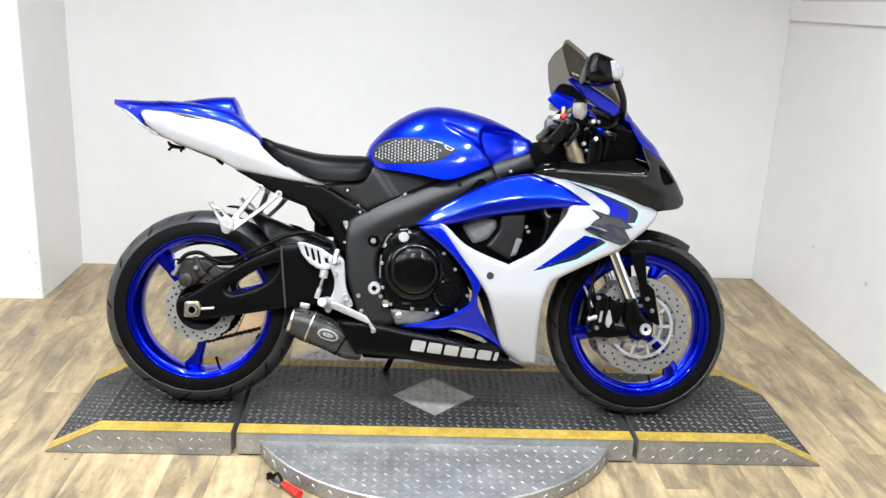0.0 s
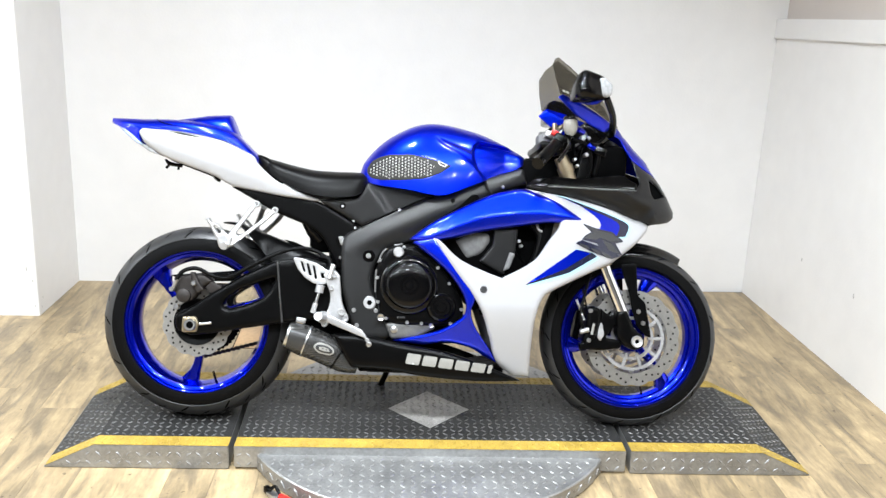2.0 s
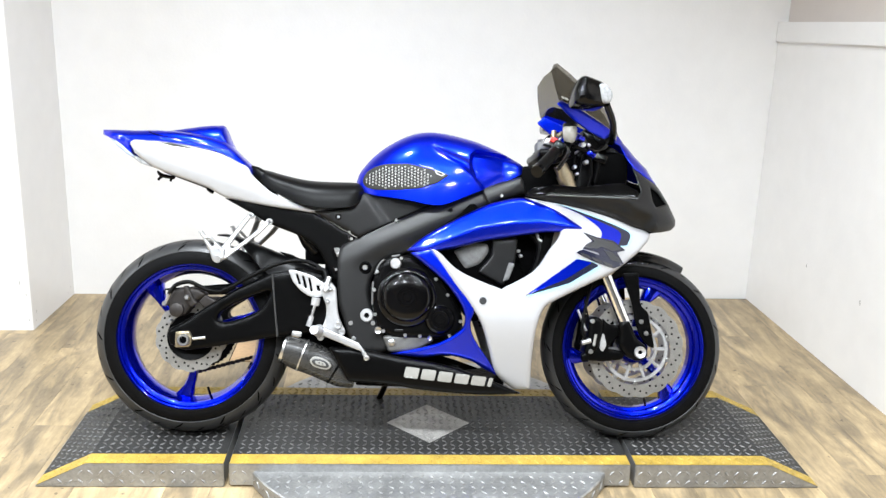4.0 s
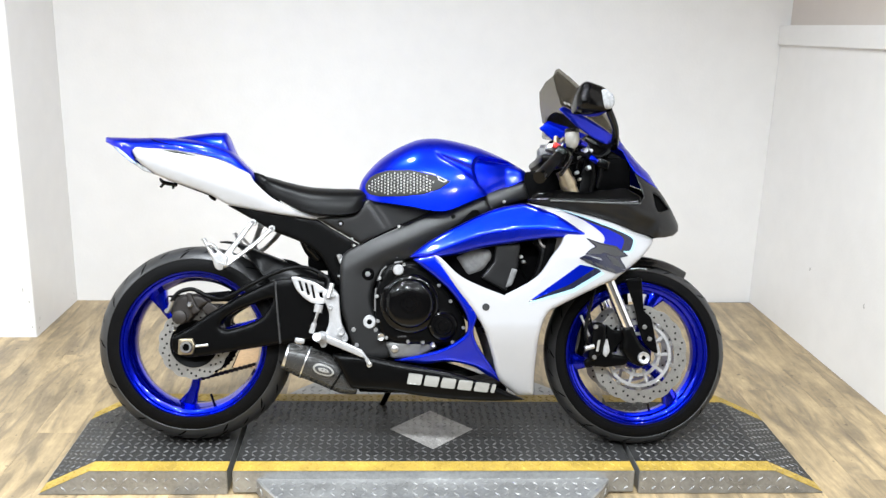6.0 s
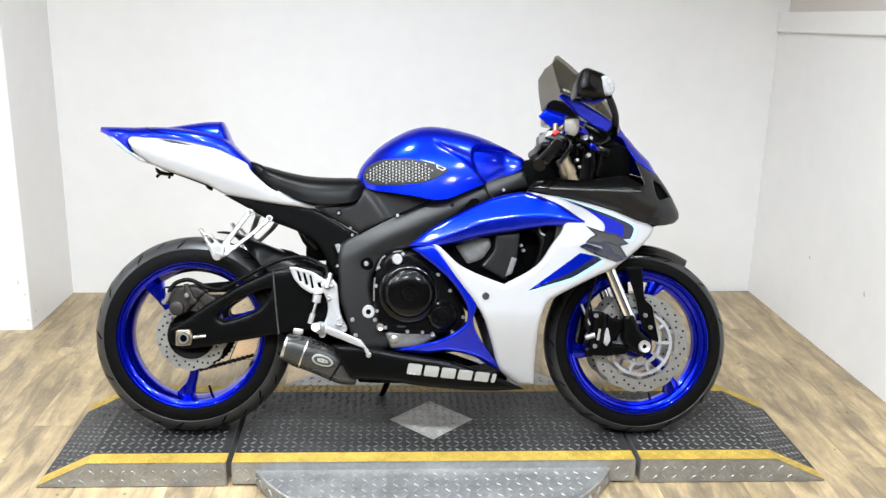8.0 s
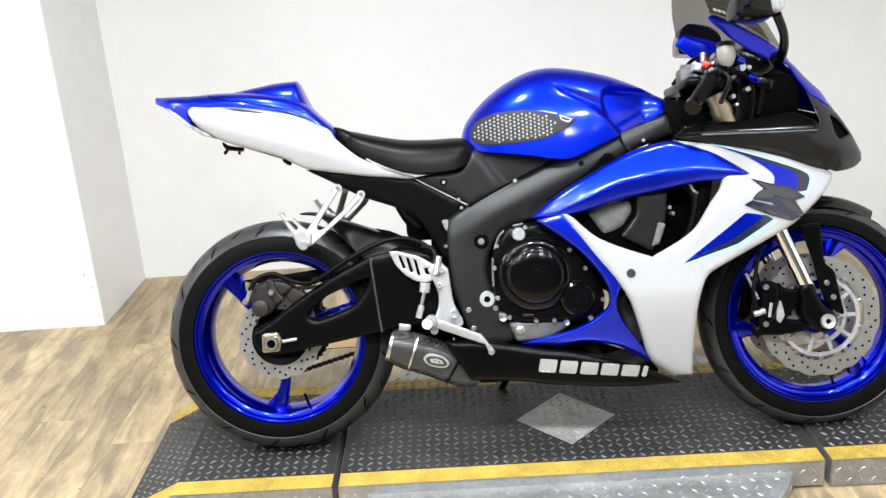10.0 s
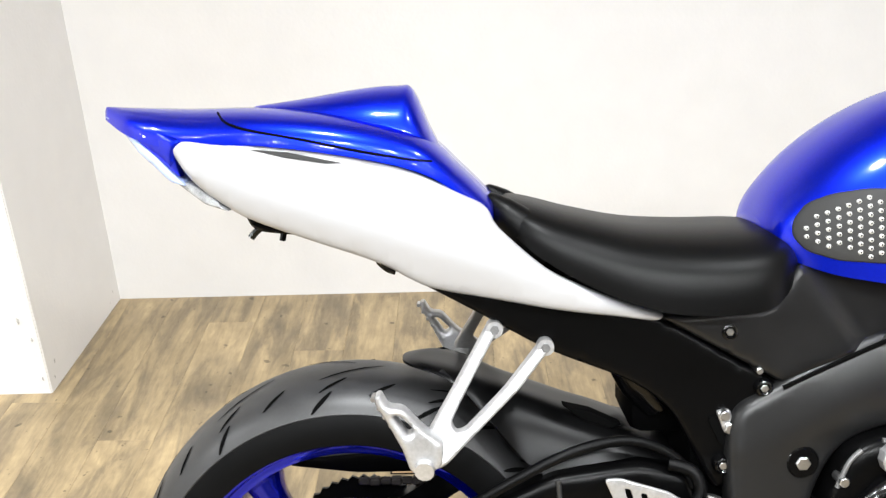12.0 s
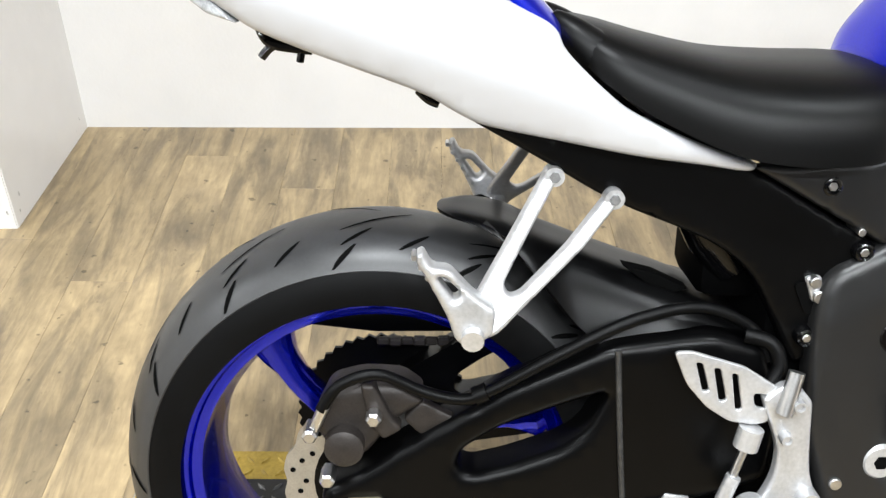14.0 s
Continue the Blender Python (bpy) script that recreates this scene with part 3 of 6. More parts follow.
bm = bmesh.new()
dv = [(TT[0] - 0.136, 0.055), (TT[0], 0.055 - 0.138), (TT[0] + 0.136, 0.055), (TT[0], 0.055 + 0.138)]
for z in (H + 0.001, H + 0.0022):
    for x, y in dv:
        bm.verts.new((x, y, z))
bm.verts.ensure_lookup_table()
bm.faces.new(bm.verts[4:8])
for i in range(4):
    bm.faces.new((bm.verts[i], bm.verts[(i + 1) % 4], bm.verts[4 + (i + 1) % 4], bm.verts[4 + i]))
part("bare_diamond", bm, BARE, mid, "bare aluminium diamond", smooth=False)
tread("diamond_tread", grid_cells(TT[0] - 0.14, TT[0] + 0.14, 0.055 - 0.14, 0.055 + 0.14, 0.0245, H + 0.0022,
      lambda x, y: abs(x - TT[0]) / 0.136 + abs(y - 0.055) / 0.138 < 0.9), BARE, mid, (0, 0, 1), (1, 0, 0), (0, 1, 0))

table = empty("turntable", pose(TT[0], TT[1], 0), label="round aluminium tread-plate turntable under the stand", category="turntable")
TTH = 0.052
part("disc", move(closed_lathe([(TT[2] - 0.004, TTH), (TT[2], TTH - 0.004), (TT[2], 0.004)], 128), pose(0, 0, 0, 90, 0, 0) @ Matrix.Scale(1, 4)), TREAD, table)
tread("raised_tread", [((x - TT[0], y - TT[1], TTH), o) for (x, y, _), o in grid_cells(-0.56, 0.68, -0.56, 0.68, 0.030, 0, lambda x, y: math.hypot(x - TT[0], y - TT[1]) < 0.588 and not PY0 < y < PY1)],
      TREAD, table, (0, 0, 1), (1, 0, 0), (0, 1, 0))
rim_v, rim_f = [], []
for i in range(126):
    a = 2 * math.pi * i / 126
    n = Vector((math.cos(a), math.sin(a), 0))
    tq = Vector((-n.y, n.x, 0))
    b = radians(45 if i % 2 else -45)
    u = tq * math.cos(b) + Vector((0, 0, 1)) * math.sin(b)
    lozenge(rim_v, rim_f, n * TT[2] + Vector((0, 0, 0.027)), u, n.cross(u), n, 0.0135, 0.0038)
me = bpy.data.meshes.new("rim_tread")
me.from_pydata([tuple(q) for q in rim_v], [], rim_f)
me.materials.append(TREAD)
ob = new("rim_tread", me)
ob.parent = table
tagged(ob, kind="stuff")

# ---- the motorcycle, built upright and leant on its side stand ----
LEAN = 17.0
bike = empty("motorcycle", pose(0, -0.0355, 0.072, -LEAN, 0, 0), label="blue and white sport motorcycle leaning on the stand deck", category="motorcycle")
AR, AF = (-0.690, 0.320, 0.02), (0.702, 0.297, 0.0)


def sub(name, parent, x, y, z, rx=0, ry=0, rz=0):
    ob = new(name)
    ob.parent = parent
    ob.matrix_local = pose(x, y, z, rx, ry, rz)
    return ob


# wheels
def wheel(name, ax, radius, width, rim_r, rim_w, spokes, label):
    hub = sub(name, bike, ax[0], ax[2], ax[1])
    hub["label"] = label
    hw, top = width / 2, radius
    # tyre: rounded sport profile, sidewall down to the bead
    prof = []
    for i in range(17):
        a = -1 + 2 * i / 16
        y = hw * math.sin(a * math.pi / 2)
        prof.append((top - (width * 0.36) * (1 - math.cos(a * math.pi / 2)) ** 1.15, y))
    side = prof[-1][0]
    prof += [(side - 0.012, hw * 0.985), (rim_r + 0.010, hw * 0.84), (rim_r + 0.002, hw * 0.72), (rim_r - 0.01, hw * 0.6)]
    prof += [(rim_r - 0.01, -hw * 0.6), (rim_r + 0.002, -hw * 0.72), (rim_r + 0.010, -hw * 0.84), (side - 0.012, -hw * 0.985)]
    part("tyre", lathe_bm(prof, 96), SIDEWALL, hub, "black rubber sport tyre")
    band = []
    for i in range(21):
        a = (-1 + 2 * i / 20) * 0.77
        band.append((top + 0.0012 - (width * 0.36) * (1 - math.cos(a * math.pi / 2)) ** 1.15, (hw + 0.0008) * math.sin(a * math.pi / 2)))
    band += [(band[-1][0] - 0.004, band[-1][1] - 0.003), (band[0][0] - 0.004, band[0][1] + 0.003)]
    part("tread_band", lathe_bm(band, 96), RUBBER, hub, "smooth black tread band, greyed for its sheen")
    # tread grooves
    v, f = [], []
    count = 13
    for i in range(count):
        for s in (1, -1):
            for (a0, w0, w1, skew) in ((0.0, 0.03, 0.31, 0.26), (0.30, 0.31, 0.50, 0.11), (0.42, 0.50, 0.74, 0.09), (0.86, 0.36, 0.56, 0.10)):
                a = 2 * math.pi * (i + a0 + (0.25 if s > 0 else 0)) / count
                pts = []
                for t in np.linspace(0, 1, 5):
                    w = w0 + (w1 - w0) * t
                    r = top - (width * 0.36) * (1 - math.cos(w * math.pi / 2)) ** 1.15 + 0.0019
                    pts.append((r, s * (hw + 0.001) * math.sin(w * math.pi / 2), a + skew * t))
                b = len(v)
                for t, (r, y, aa) in zip(np.linspace(0, 1, 5), pts):
                    d = 0.0042 * math.sin(math.pi * (0.12 + 0.76 * t)) / r
                    v += [(r * math.cos(aa - d), y, r * math.sin(aa - d)), (r * math.cos(aa + d), y, r * math.sin(aa + d))]
                f += [(b + 2 * k, b + 2 * k + 1, b + 2 * k + 3, b + 2 * k + 2) for k in range(4)]
    me = bpy.data.meshes.new("tread_groove")
    me.from_pydata(v, [], f)
    me.materials.append(GAP)
    g = new("tread_groove", me)
    g.parent = hub
    tagged(g, kind="stuff")
    # rim
    rw = rim_w / 2
    rp = [(rim_r + 0.006, -rw), (rim_r + 0.007, -rw + 0.006), (rim_r - 0.003, -rw + 0.010), (rim_r - 0.010, -rw + 0.03), (rim_r - 0.022, -rw * 0.3), (rim_r - 0.022, rw * 0.3),
          (rim_r - 0.010, rw - 0.03), (rim_r - 0.003, rw - 0.010), (rim_r + 0.007, rw - 0.006), (rim_r + 0.006, rw), (rim_r + 0.001, rw + 0.001), (rim_r - 0.004, rw - 0.001), (rim_r - 0.007, rw - 0.006), (rim_r - 0.013, rw - 0.007), (rim_r - 0.018, rw - 0.010),
          (rim_r - 0.021, rw - 0.03), (rim_r - 0.030, rw * 0.3), (rim_r - 0.030, -rw * 0.3), (rim_r - 0.021, -rw + 0.03), (rim_r - 0.018, -rw + 0.010), (rim_r - 0.013, -rw + 0.007), (rim_r - 0.007, -rw + 0.006), (rim_r - 0.004, -rw + 0.001), (rim_r + 0.001, -rw - 0.001)]
    part("rim", lathe_bm(rp, 96), BLUE_WHEEL, hub, "gloss blue cast wheel rim")
    part("hub", lathe_bm([(0.045, -0.05), (0.052, -0.03), (0.05, 0.03), (0.045, 0.05), (0.012, 0.05), (0.012, -0.05)], 32), BLUE_WHEEL, hub)
    for ang in spokes:
        bm = bmesh.new()
        rings = []
        for t in np.linspace(0, 1, 9):
            r = 0.035 + (rim_r - 0.022 - 0.035) * t
            half = 0.019 - 0.006 * math.sin(math.pi * min(t * 1.15, 1)) + (0.013 * max(0, t - 0.78) / 0.22)
            dep = 0.026 - 0.006 * t
            sw = 0.02 * math.sin(math.pi * t * 0.9)
            ring = []
            for j in range(12):
                a = 2 * math.pi * j / 12
                c, s = math.cos(a), math.sin(a)
                ring.append(bm.verts.new((r, dep * math.copysign(abs(s) ** 0.6, s), half * math.copysign(abs(c) ** 0.6, c) + sw)))
            rings.append(ring)
        for p, q in zip(rings, rings[1:]):
            for j in range(12):
                bm.faces.new((p[j], p[(j + 1) % 12], q[(j + 1) % 12], q[j]))
        bm.faces.new(rings[0])
        bm.faces.new(rings[-1][::-1])
        part("spoke", move(bm, pose(0, 0, 0, 0, -ang, 0)), BLUE_WHEEL, hub)
    # valve stem
    bm = tube_bm([((rim_r - 0.02), -0.012, 0), ((rim_r - 0.055), -0.02, 0)], 0.004, n=8)
    part("valve_stem", move(bm, pose(0, 0, 0, 0, 75, 0)), GLOSSBLACK, hub)
    return hub


def wave_disc(name, parent, r, inner, y, petals, holes, label):
    bm = bmesh.new()
    n = petals * 12
    outer = [(r - 0.0045 * (0.5 + 0.5 * math.cos(petals * 2 * math.pi * i / n)) ** 2, 2 * math.pi * i / n) for i in range(n)]
    rows = []
    for yy in (-0.0022, 0.0022):
        rows.append([bm.verts.new((q * math.cos(a), y + yy, q * math.sin(a))) for q, a in outer])
        rows.append([bm.verts.new((inner * math.cos(a), y + yy, inner * math.sin(a))) for q, a in outer])
    for p, q in ((0, 1), (1, 3), (3, 2), (2, 0)):
        for i in range(n):
            bm.faces.new((rows[p][i], rows[p][(i + 1) % n], rows[q][(i + 1) % n], rows[q][i]))
    d = part(name, bm, DISC, parent, label)
    bm = bmesh.new()
    for i in range(holes):
        a = 2 * math.pi * i / holes
        rr = inner + (r - inner) * (0.3 + 0.42 * (i % 3) / 2)
        for yy in (-0.0026, 0.0026):
            bmesh.ops.create_circle(bm, cap_ends=True, segments=10, radius=0.0034, matrix=pose(rr * math.cos(a), y + yy, rr * math.sin(a), 90, 0, 0))
    part("drilled_hole", bm, GAP, parent, smooth=False)["kind"] = "stuff"
    return d


rw = wheel("rear_wheel", AR, 0.302, 0.180, 0.224, 0.150, (128, 258, 12), "rear wheel with blue rim and wide black tyre")
fw = wheel("front_wheel", AF, 0.290, 0.120, 0.222, 0.096, (66, 186, 306), "front wheel with blue rim and black tyre")
wave_disc("brake_disc", rw, 0.110, 0.072, -0.075, 14, 42, "drilled steel brake disc")
part("disc_carrier", lathe_bm([(0.074, -0.078), (0.074, -0.072), (0.03, -0.065), (0.03, -0.07)], 32), SATIN, rw)
for s in (-1, 1):
    d = wave_disc("brake_disc", fw, 0.155, 0.114, s * 0.068, 16, 48, "wave-edged drilled steel brake disc")
    bm = lathe_bm([(0.104, s * 0.068 - 0.003), (0.104, s * 0.068 + 0.003), (0.094, s * 0.068 + 0.003), (0.094, s * 0.068 - 0.003)], 48)
    part("disc_carrier", bm, ALU, fw, "silver disc carrier")
    part("carrier_ring", lathe_bm([(0.070, s * 0.066 - 0.003), (0.070, s * 0.066 + 0.003), (0.060, s * 0.066 + 0.003), (0.060, s * 0.066 - 0.003)], 48), ALU, fw)
    for i in range(10):
        part("carrier_arm", move(box_bm(0.05, 0.100, s * 0.067 - 0.003, s * 0.067 + 0.003, -0.005, 0.005, 0.001, 1), pose(0, 0, 0, 0, 36 * i, 0)), ALU, fw)
    bm = bmesh.new()
    for i in range(10):
        a = radians(36 * i + 18)
        bm = join(bm, move(disc_bm(0.007, s * 0.0745, s * 0.062, 12), pose(0.109 * math.cos(a), 0, 0.109 * math.sin(a))))
    part("disc_rivet", bm, STEEL, fw)["kind"] = "stuff"
# sprocket and chain on the far side
bm = bmesh.new()
n = 90
rows = []
for yy in (0.082, 0.088):
    rows.append([bm.verts.new(((0.1145 if i % 2 else 0.1095) * math.cos(2 * math.pi * i / n), yy, (0.1145 if i % 2 else 0.1095) * math.sin(2 * math.pi * i / n))) for i in range(n)])
    rows.append([bm.verts.new((0.07 * math.cos(2 * math.pi * i / n), yy, 0.07 * math.sin(2 * math.pi * i / n))) for i in range(n)])
for p, q in ((0, 1), (1, 3), (3, 2), (2, 0)):
    for i in range(n):
        bm.faces.new((rows[p][i], rows[p][(i + 1) % n], rows[q][(i + 1) % n], rows[q][i]))
part("sprocket", bm, SATIN, rw, "dark chain sprocket", smooth=False)
bm = bmesh.new()
for k in range(34):
    for zz, z1 in ((0.315 + 0.118, 0.44), (0.315 - 0.118, 0.335)):
        t = k / 33
        x, z = -0.69 + 0.5 * t, zz + (z1 - zz) * t
        b2 = box_bm(x - 0.0088, x + 0.0088, 0.078 if k % 2 else 0.081, 0.092 if k % 2 else 0.089, z - 0.0058, z + 0.0058, 0.003, 1)
        bm = join(bm, b2)
part("chain", bm, RUST, bike, "dull drive chain", smooth=False)["kind"] = "stuff"
part("axle_nut", at_axle(lathe_bm([(0.011, -0.144), (0.016, -0.144), (0.0185, -0.140), (0.0185, -0.10), (0.011, -0.10)], 24), -0.697, 0, 0.316), STEEL, bike, "hollow steel axle end")
part("axle_bore", at_axle(disc_bm(0.0115, -0.1375, -0.11, 20), -0.697, 0, 0.316), DARK, bike)

# swingarm
SW = lambda x, z: -0.115 + 0.012 * (x + 0.3)
sw_out = [(-0.750, 0.345), (-0.745, 0.300), (-0.70, 0.282), (-0.646, 0.288), (-0.56, 0.302), (-0.425, 0.325), (-0.33, 0.335), (-0.26, 0.36), (-0.25, 0.45), (-0.28, 0.52), (-0.34, 0.535), (-0.445, 0.520), (-0.547, 0.472), (-0.633, 0.418), (-0.699, 0.372)]
sw_hole = [(-0.602, 0.374), (-0.597, 0.396), (-0.558, 0.424), (-0.488, 0.452), (-0.440, 0.468), (-0.462, 0.420), (-0.488, 0.398), (-0.545, 0.376), (-0.585, 0.366)]
swingarm = panel("swingarm", sw_out, SW, SATIN, bike, "satin black swingarm", thick=0.05, edge=0.012, cell=0.014, holes=[sw_hole], r=0.014, mirror=True)
tube("weld_seam", [(-0.437, -0.117, 0.518), (-0.428, -0.119, 0.42), (-0.418, -0.119, 0.328)], 0.0032, DULLBLACK, swingarm, "bright weld seam")
panel("axle_block", [(-0.723, 0.292), (-0.679, 0.294), (-0.672, 0.322), (-0.682, 0.342), (-0.722, 0.340)], -0.132, BRONZE, bike, "machined metal axle block", thick=0.012, edge=0.003, r=0.006, cell=0.01)
tube("chain_adjuster", [(-0.672, -0.124, 0.318), (-0.635, -0.122, 0.322)], 0.0045, STEEL, bike)
# rear caliper
rear_caliper = panel("rear_caliper", [(-0.757, 0.425), (-0.738, 0.464), (-0.703, 0.474), (-0.660, 0.472), (-0.635, 0.452), (-0.668, 0.430), (-0.700, 0.386), (-0.737, 0.390)], -0.112, RUST, bike, "grimy brown rear brake caliper", thick=0.05, edge=0.010, r=0.010, cell=0.009)
part("caliper_piston", at_axle(closed_lathe([(0.016, -0.131), (0.021, -0.128), (0.022, -0.10)], 28), -0.722, 0, 0.405), RUST, rear_caliper)
panel("caliper_bridge", [(-0.705, 0.478), (-0.690, 0.478), (-0.672, 0.44), (-0.660, 0.425), (-0.680, 0.412), (-0.695, 0.43)], -0.122, RUST, rear_caliper, thick=0.02, edge=0.005, r=0.005, cell=0.008)
for bx, bz in ((-0.690, 0.444), (-0.757, 0.424), (-0.740, 0.370)):
    part("caliper_bolt", at_axle(closed_lathe([(0.006, -0.138), (0.0085, -0.135), (0.0085, -0.11)], 6), bx, 0, bz), STEEL, rear_caliper)
tube("banjo_fitting", [(-0.755, -0.125, 0.424), (-0.742, -0.128, 0.456)], 0.006, STEEL, bike)
panel("caliper_carrier", [(-0.66, 0.43), (-0.640, 0.452), (-0.60, 0.43), (-0.64, 0.41)], -0.108, RUST, bike, thick=0.012, edge=0.003, r=0.006, cell=0.01)
tube("hose_clip", [(-0.585, -0.121, 0.466), (-0.572, -0.121, 0.472)], 0.010, PLASTIC, bike)
tube("brake_hose", [(-0.745, -0.128, 0.452), (-0.725, -0.125, 0.480), (-0.685, -0.12, 0.490), (-0.64, -0.118, 0.470), (-0.60, -0.12, 0.462), (-0.57, -0.121, 0.472), (-0.50, -0.118, 0.512), (-0.42, -0.11, 0.550), (-0.35, -0.10, 0.560), (-0.295, -0.10, 0.538), (-0.275, -0.11, 0.505)], 0.0065, PLASTIC, bike, "black brake hose")
# hugger over the rear tyre
def arc_shell(ax, r, a0, a1, hw, drop, n=18, m=14, thick=0.003, taper=1.0):
    bm = bmesh.new()
    rows = []
    for i in range(n + 1):
        t = i / n
        a = radians(a0 + (a1 - a0) * t)
        w = hw * (taper + (1 - taper) * math.sin(math.pi * (0.15 + 0.7 * t)))
        row = []
        for j in range(m + 1):
            s = -1 + 2 * j / m
            rr = r - drop * abs(s) ** 3
            row.append((ax[0] + rr * math.cos(a), w * s, ax[1] + rr * math.sin(a)))
        rows.append(row)
    vs = [[bm.verts.new(q) for q in row] for row in rows]
    for p, q in zip(vs, vs[1:]):
        for j in range(m):
            bm.faces.new((p[j], p[j + 1], q[j + 1], q[j]))
    bmesh.ops.recalc_face_normals(bm, faces=bm.faces)
    bmesh.ops.solidify(bm, geom=bm.faces[:], thickness=thick)
    return bm


bm = bmesh.new()
rows = []
for x, z, w, dr in spline([(-0.626, 0.639, 0.064, 0.016), (-0.60, 0.641, 0.078, 0.034), (-0.56, 0.634, 0.092, 0.060), (-0.51, 0.614, 0.095, 0.085), (-0.44, 0.588, 0.10, 0.09), (-0.38, 0.565, 0.10, 0.05), (-0.32, 0.540, 0.09, 0.03), (-0.27, 0.515, 0.07, 0.02)], 5):
    row = []
    for j in range(15):
        q = -1 + 2 * j / 14
        row.append(bm.verts.new((x + (0.03 + 0.22 * max(0.0, -0.46 - x)) * abs(q) ** 2.5, w * q * (1 if abs(q) < 0.8 else 1), z - dr * abs(q) ** 4)))
    rows.append(row)
for a, b in zip(rows, rows[1:]):
    for j in range(14):
        bm.faces.new((a[j], a[j + 1], b[j + 1], b[j]))
bmesh.ops.recalc_face_normals(bm, faces=bm.faces)
bmesh.ops.solidify(bm, geom=bm.faces[:], thickness=0.004)
hugger = part("hugger", bm, HUGGERM, bike, "dark grey plastic rear mudguard")
panel("hugger_slot", [(-0.425, 0.588), (-0.39, 0.580), (-0.352, 0.562), (-0.377, 0.555), (-0.402, 0.571)], lambda x, z: -0.052, GAP, hugger, thick=0.02, edge=0.001, cell=0.01)

panel("chain_guard", [(-0.815, 0.463), (-0.70, 0.473), (-0.50, 0.492), (-0.42, 0.495), (-0.42, 0.455), (-0.56, 0.447), (-0.70, 0.445), (-0.79, 0.455)], 0.085, PLASTIC, bike, "black plastic chain guard", thick=0.014, edge=0.003, r=0.004)

# engine mass behind the covers, its shade put into the near-black colour
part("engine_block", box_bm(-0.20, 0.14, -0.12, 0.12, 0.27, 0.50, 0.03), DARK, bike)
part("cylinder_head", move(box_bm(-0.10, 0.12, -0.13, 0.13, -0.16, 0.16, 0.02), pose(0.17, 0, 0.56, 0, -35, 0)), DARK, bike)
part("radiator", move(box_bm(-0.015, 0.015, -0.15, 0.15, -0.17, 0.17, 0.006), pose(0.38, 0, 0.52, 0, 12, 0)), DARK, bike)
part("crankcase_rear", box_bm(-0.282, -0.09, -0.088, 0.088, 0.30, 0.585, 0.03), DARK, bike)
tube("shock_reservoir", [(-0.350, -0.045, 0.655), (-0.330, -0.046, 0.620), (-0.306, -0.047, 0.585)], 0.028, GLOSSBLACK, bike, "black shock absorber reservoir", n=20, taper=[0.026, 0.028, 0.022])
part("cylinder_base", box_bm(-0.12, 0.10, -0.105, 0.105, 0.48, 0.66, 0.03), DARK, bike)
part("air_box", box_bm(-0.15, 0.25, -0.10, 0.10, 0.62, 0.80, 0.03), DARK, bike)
part("exhaust_header", join(*[tube_bm([(0.26, y, 0.52), (0.34, y, 0.40), (0.30, y * 0.8, 0.24), (0.16, y * 0.5, 0.19), (-0.15, -0.02 + y * 0.3, 0.19)], 0.019) for y in (-0.10, -0.035, 0.035, 0.10)]), RUST, bike, "heat-stained exhaust headers")

panel("coolant_tank", [(0.105, 0.600), (0.17, 0.628), (0.225, 0.628), (0.232, 0.595), (0.20, 0.552), (0.15, 0.535)], -0.135, DULL, bike, "dull grey air duct", thick=0.05, edge=0.018, r=0.015, cell=0.011)
panel("radiator_shroud", [(0.235, 0.635), (0.312, 0.640), (0.305, 0.57), (0.268, 0.492), (0.19, 0.535), (0.232, 0.585)], -0.145, GREYPLASTIC, bike, "dark grey radiator shroud", thick=0.02, edge=0.006, r=0.008, cell=0.012)
panel("shroud_tab", [(0.285, 0.565), (0.303, 0.560), (0.285, 0.512), (0.266, 0.505)], -0.150, DULL, bike, thick=0.006, edge=0.002, r=0.004, cell=0.01)
tube("coolant_hose", [(0.06, -0.14, 0.60), (0.15, -0.145, 0.625), (0.23, -0.15, 0.640), (0.30, -0.145, 0.652)], 0.008, RUST, bike)
tube("radiator_hose", [(0.36, -0.12, 0.655), (0.385, -0.13, 0.62), (0.375, -0.13, 0.56), (0.35, -0.12, 0.50)], 0.014, PLASTIC, bike)
tube("loop_wire", [(0.37, -0.135, 0.66), (0.38, -0.14, 0.635), (0.41, -0.14, 0.63)], 0.004, STEEL, bike)
for bx, bz in ((0.33, 0.672), (0.315, 0.60), (0.322, 0.585), (0.395, 0.672), (0.408, 0.668)):
    part("bay_bolt", at_axle(disc_bm(0.005, -0.15, -0.12, 10), bx, 0, bz), STEEL, bike)
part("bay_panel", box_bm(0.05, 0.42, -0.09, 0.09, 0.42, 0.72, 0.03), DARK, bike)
panel("lower_brace", [(0.19, 0.385), (0.222, 0.375), (0.228, 0.36), (0.195, 0.368)], -0.165, DARK, bike, thick=0.01, edge=0.002)

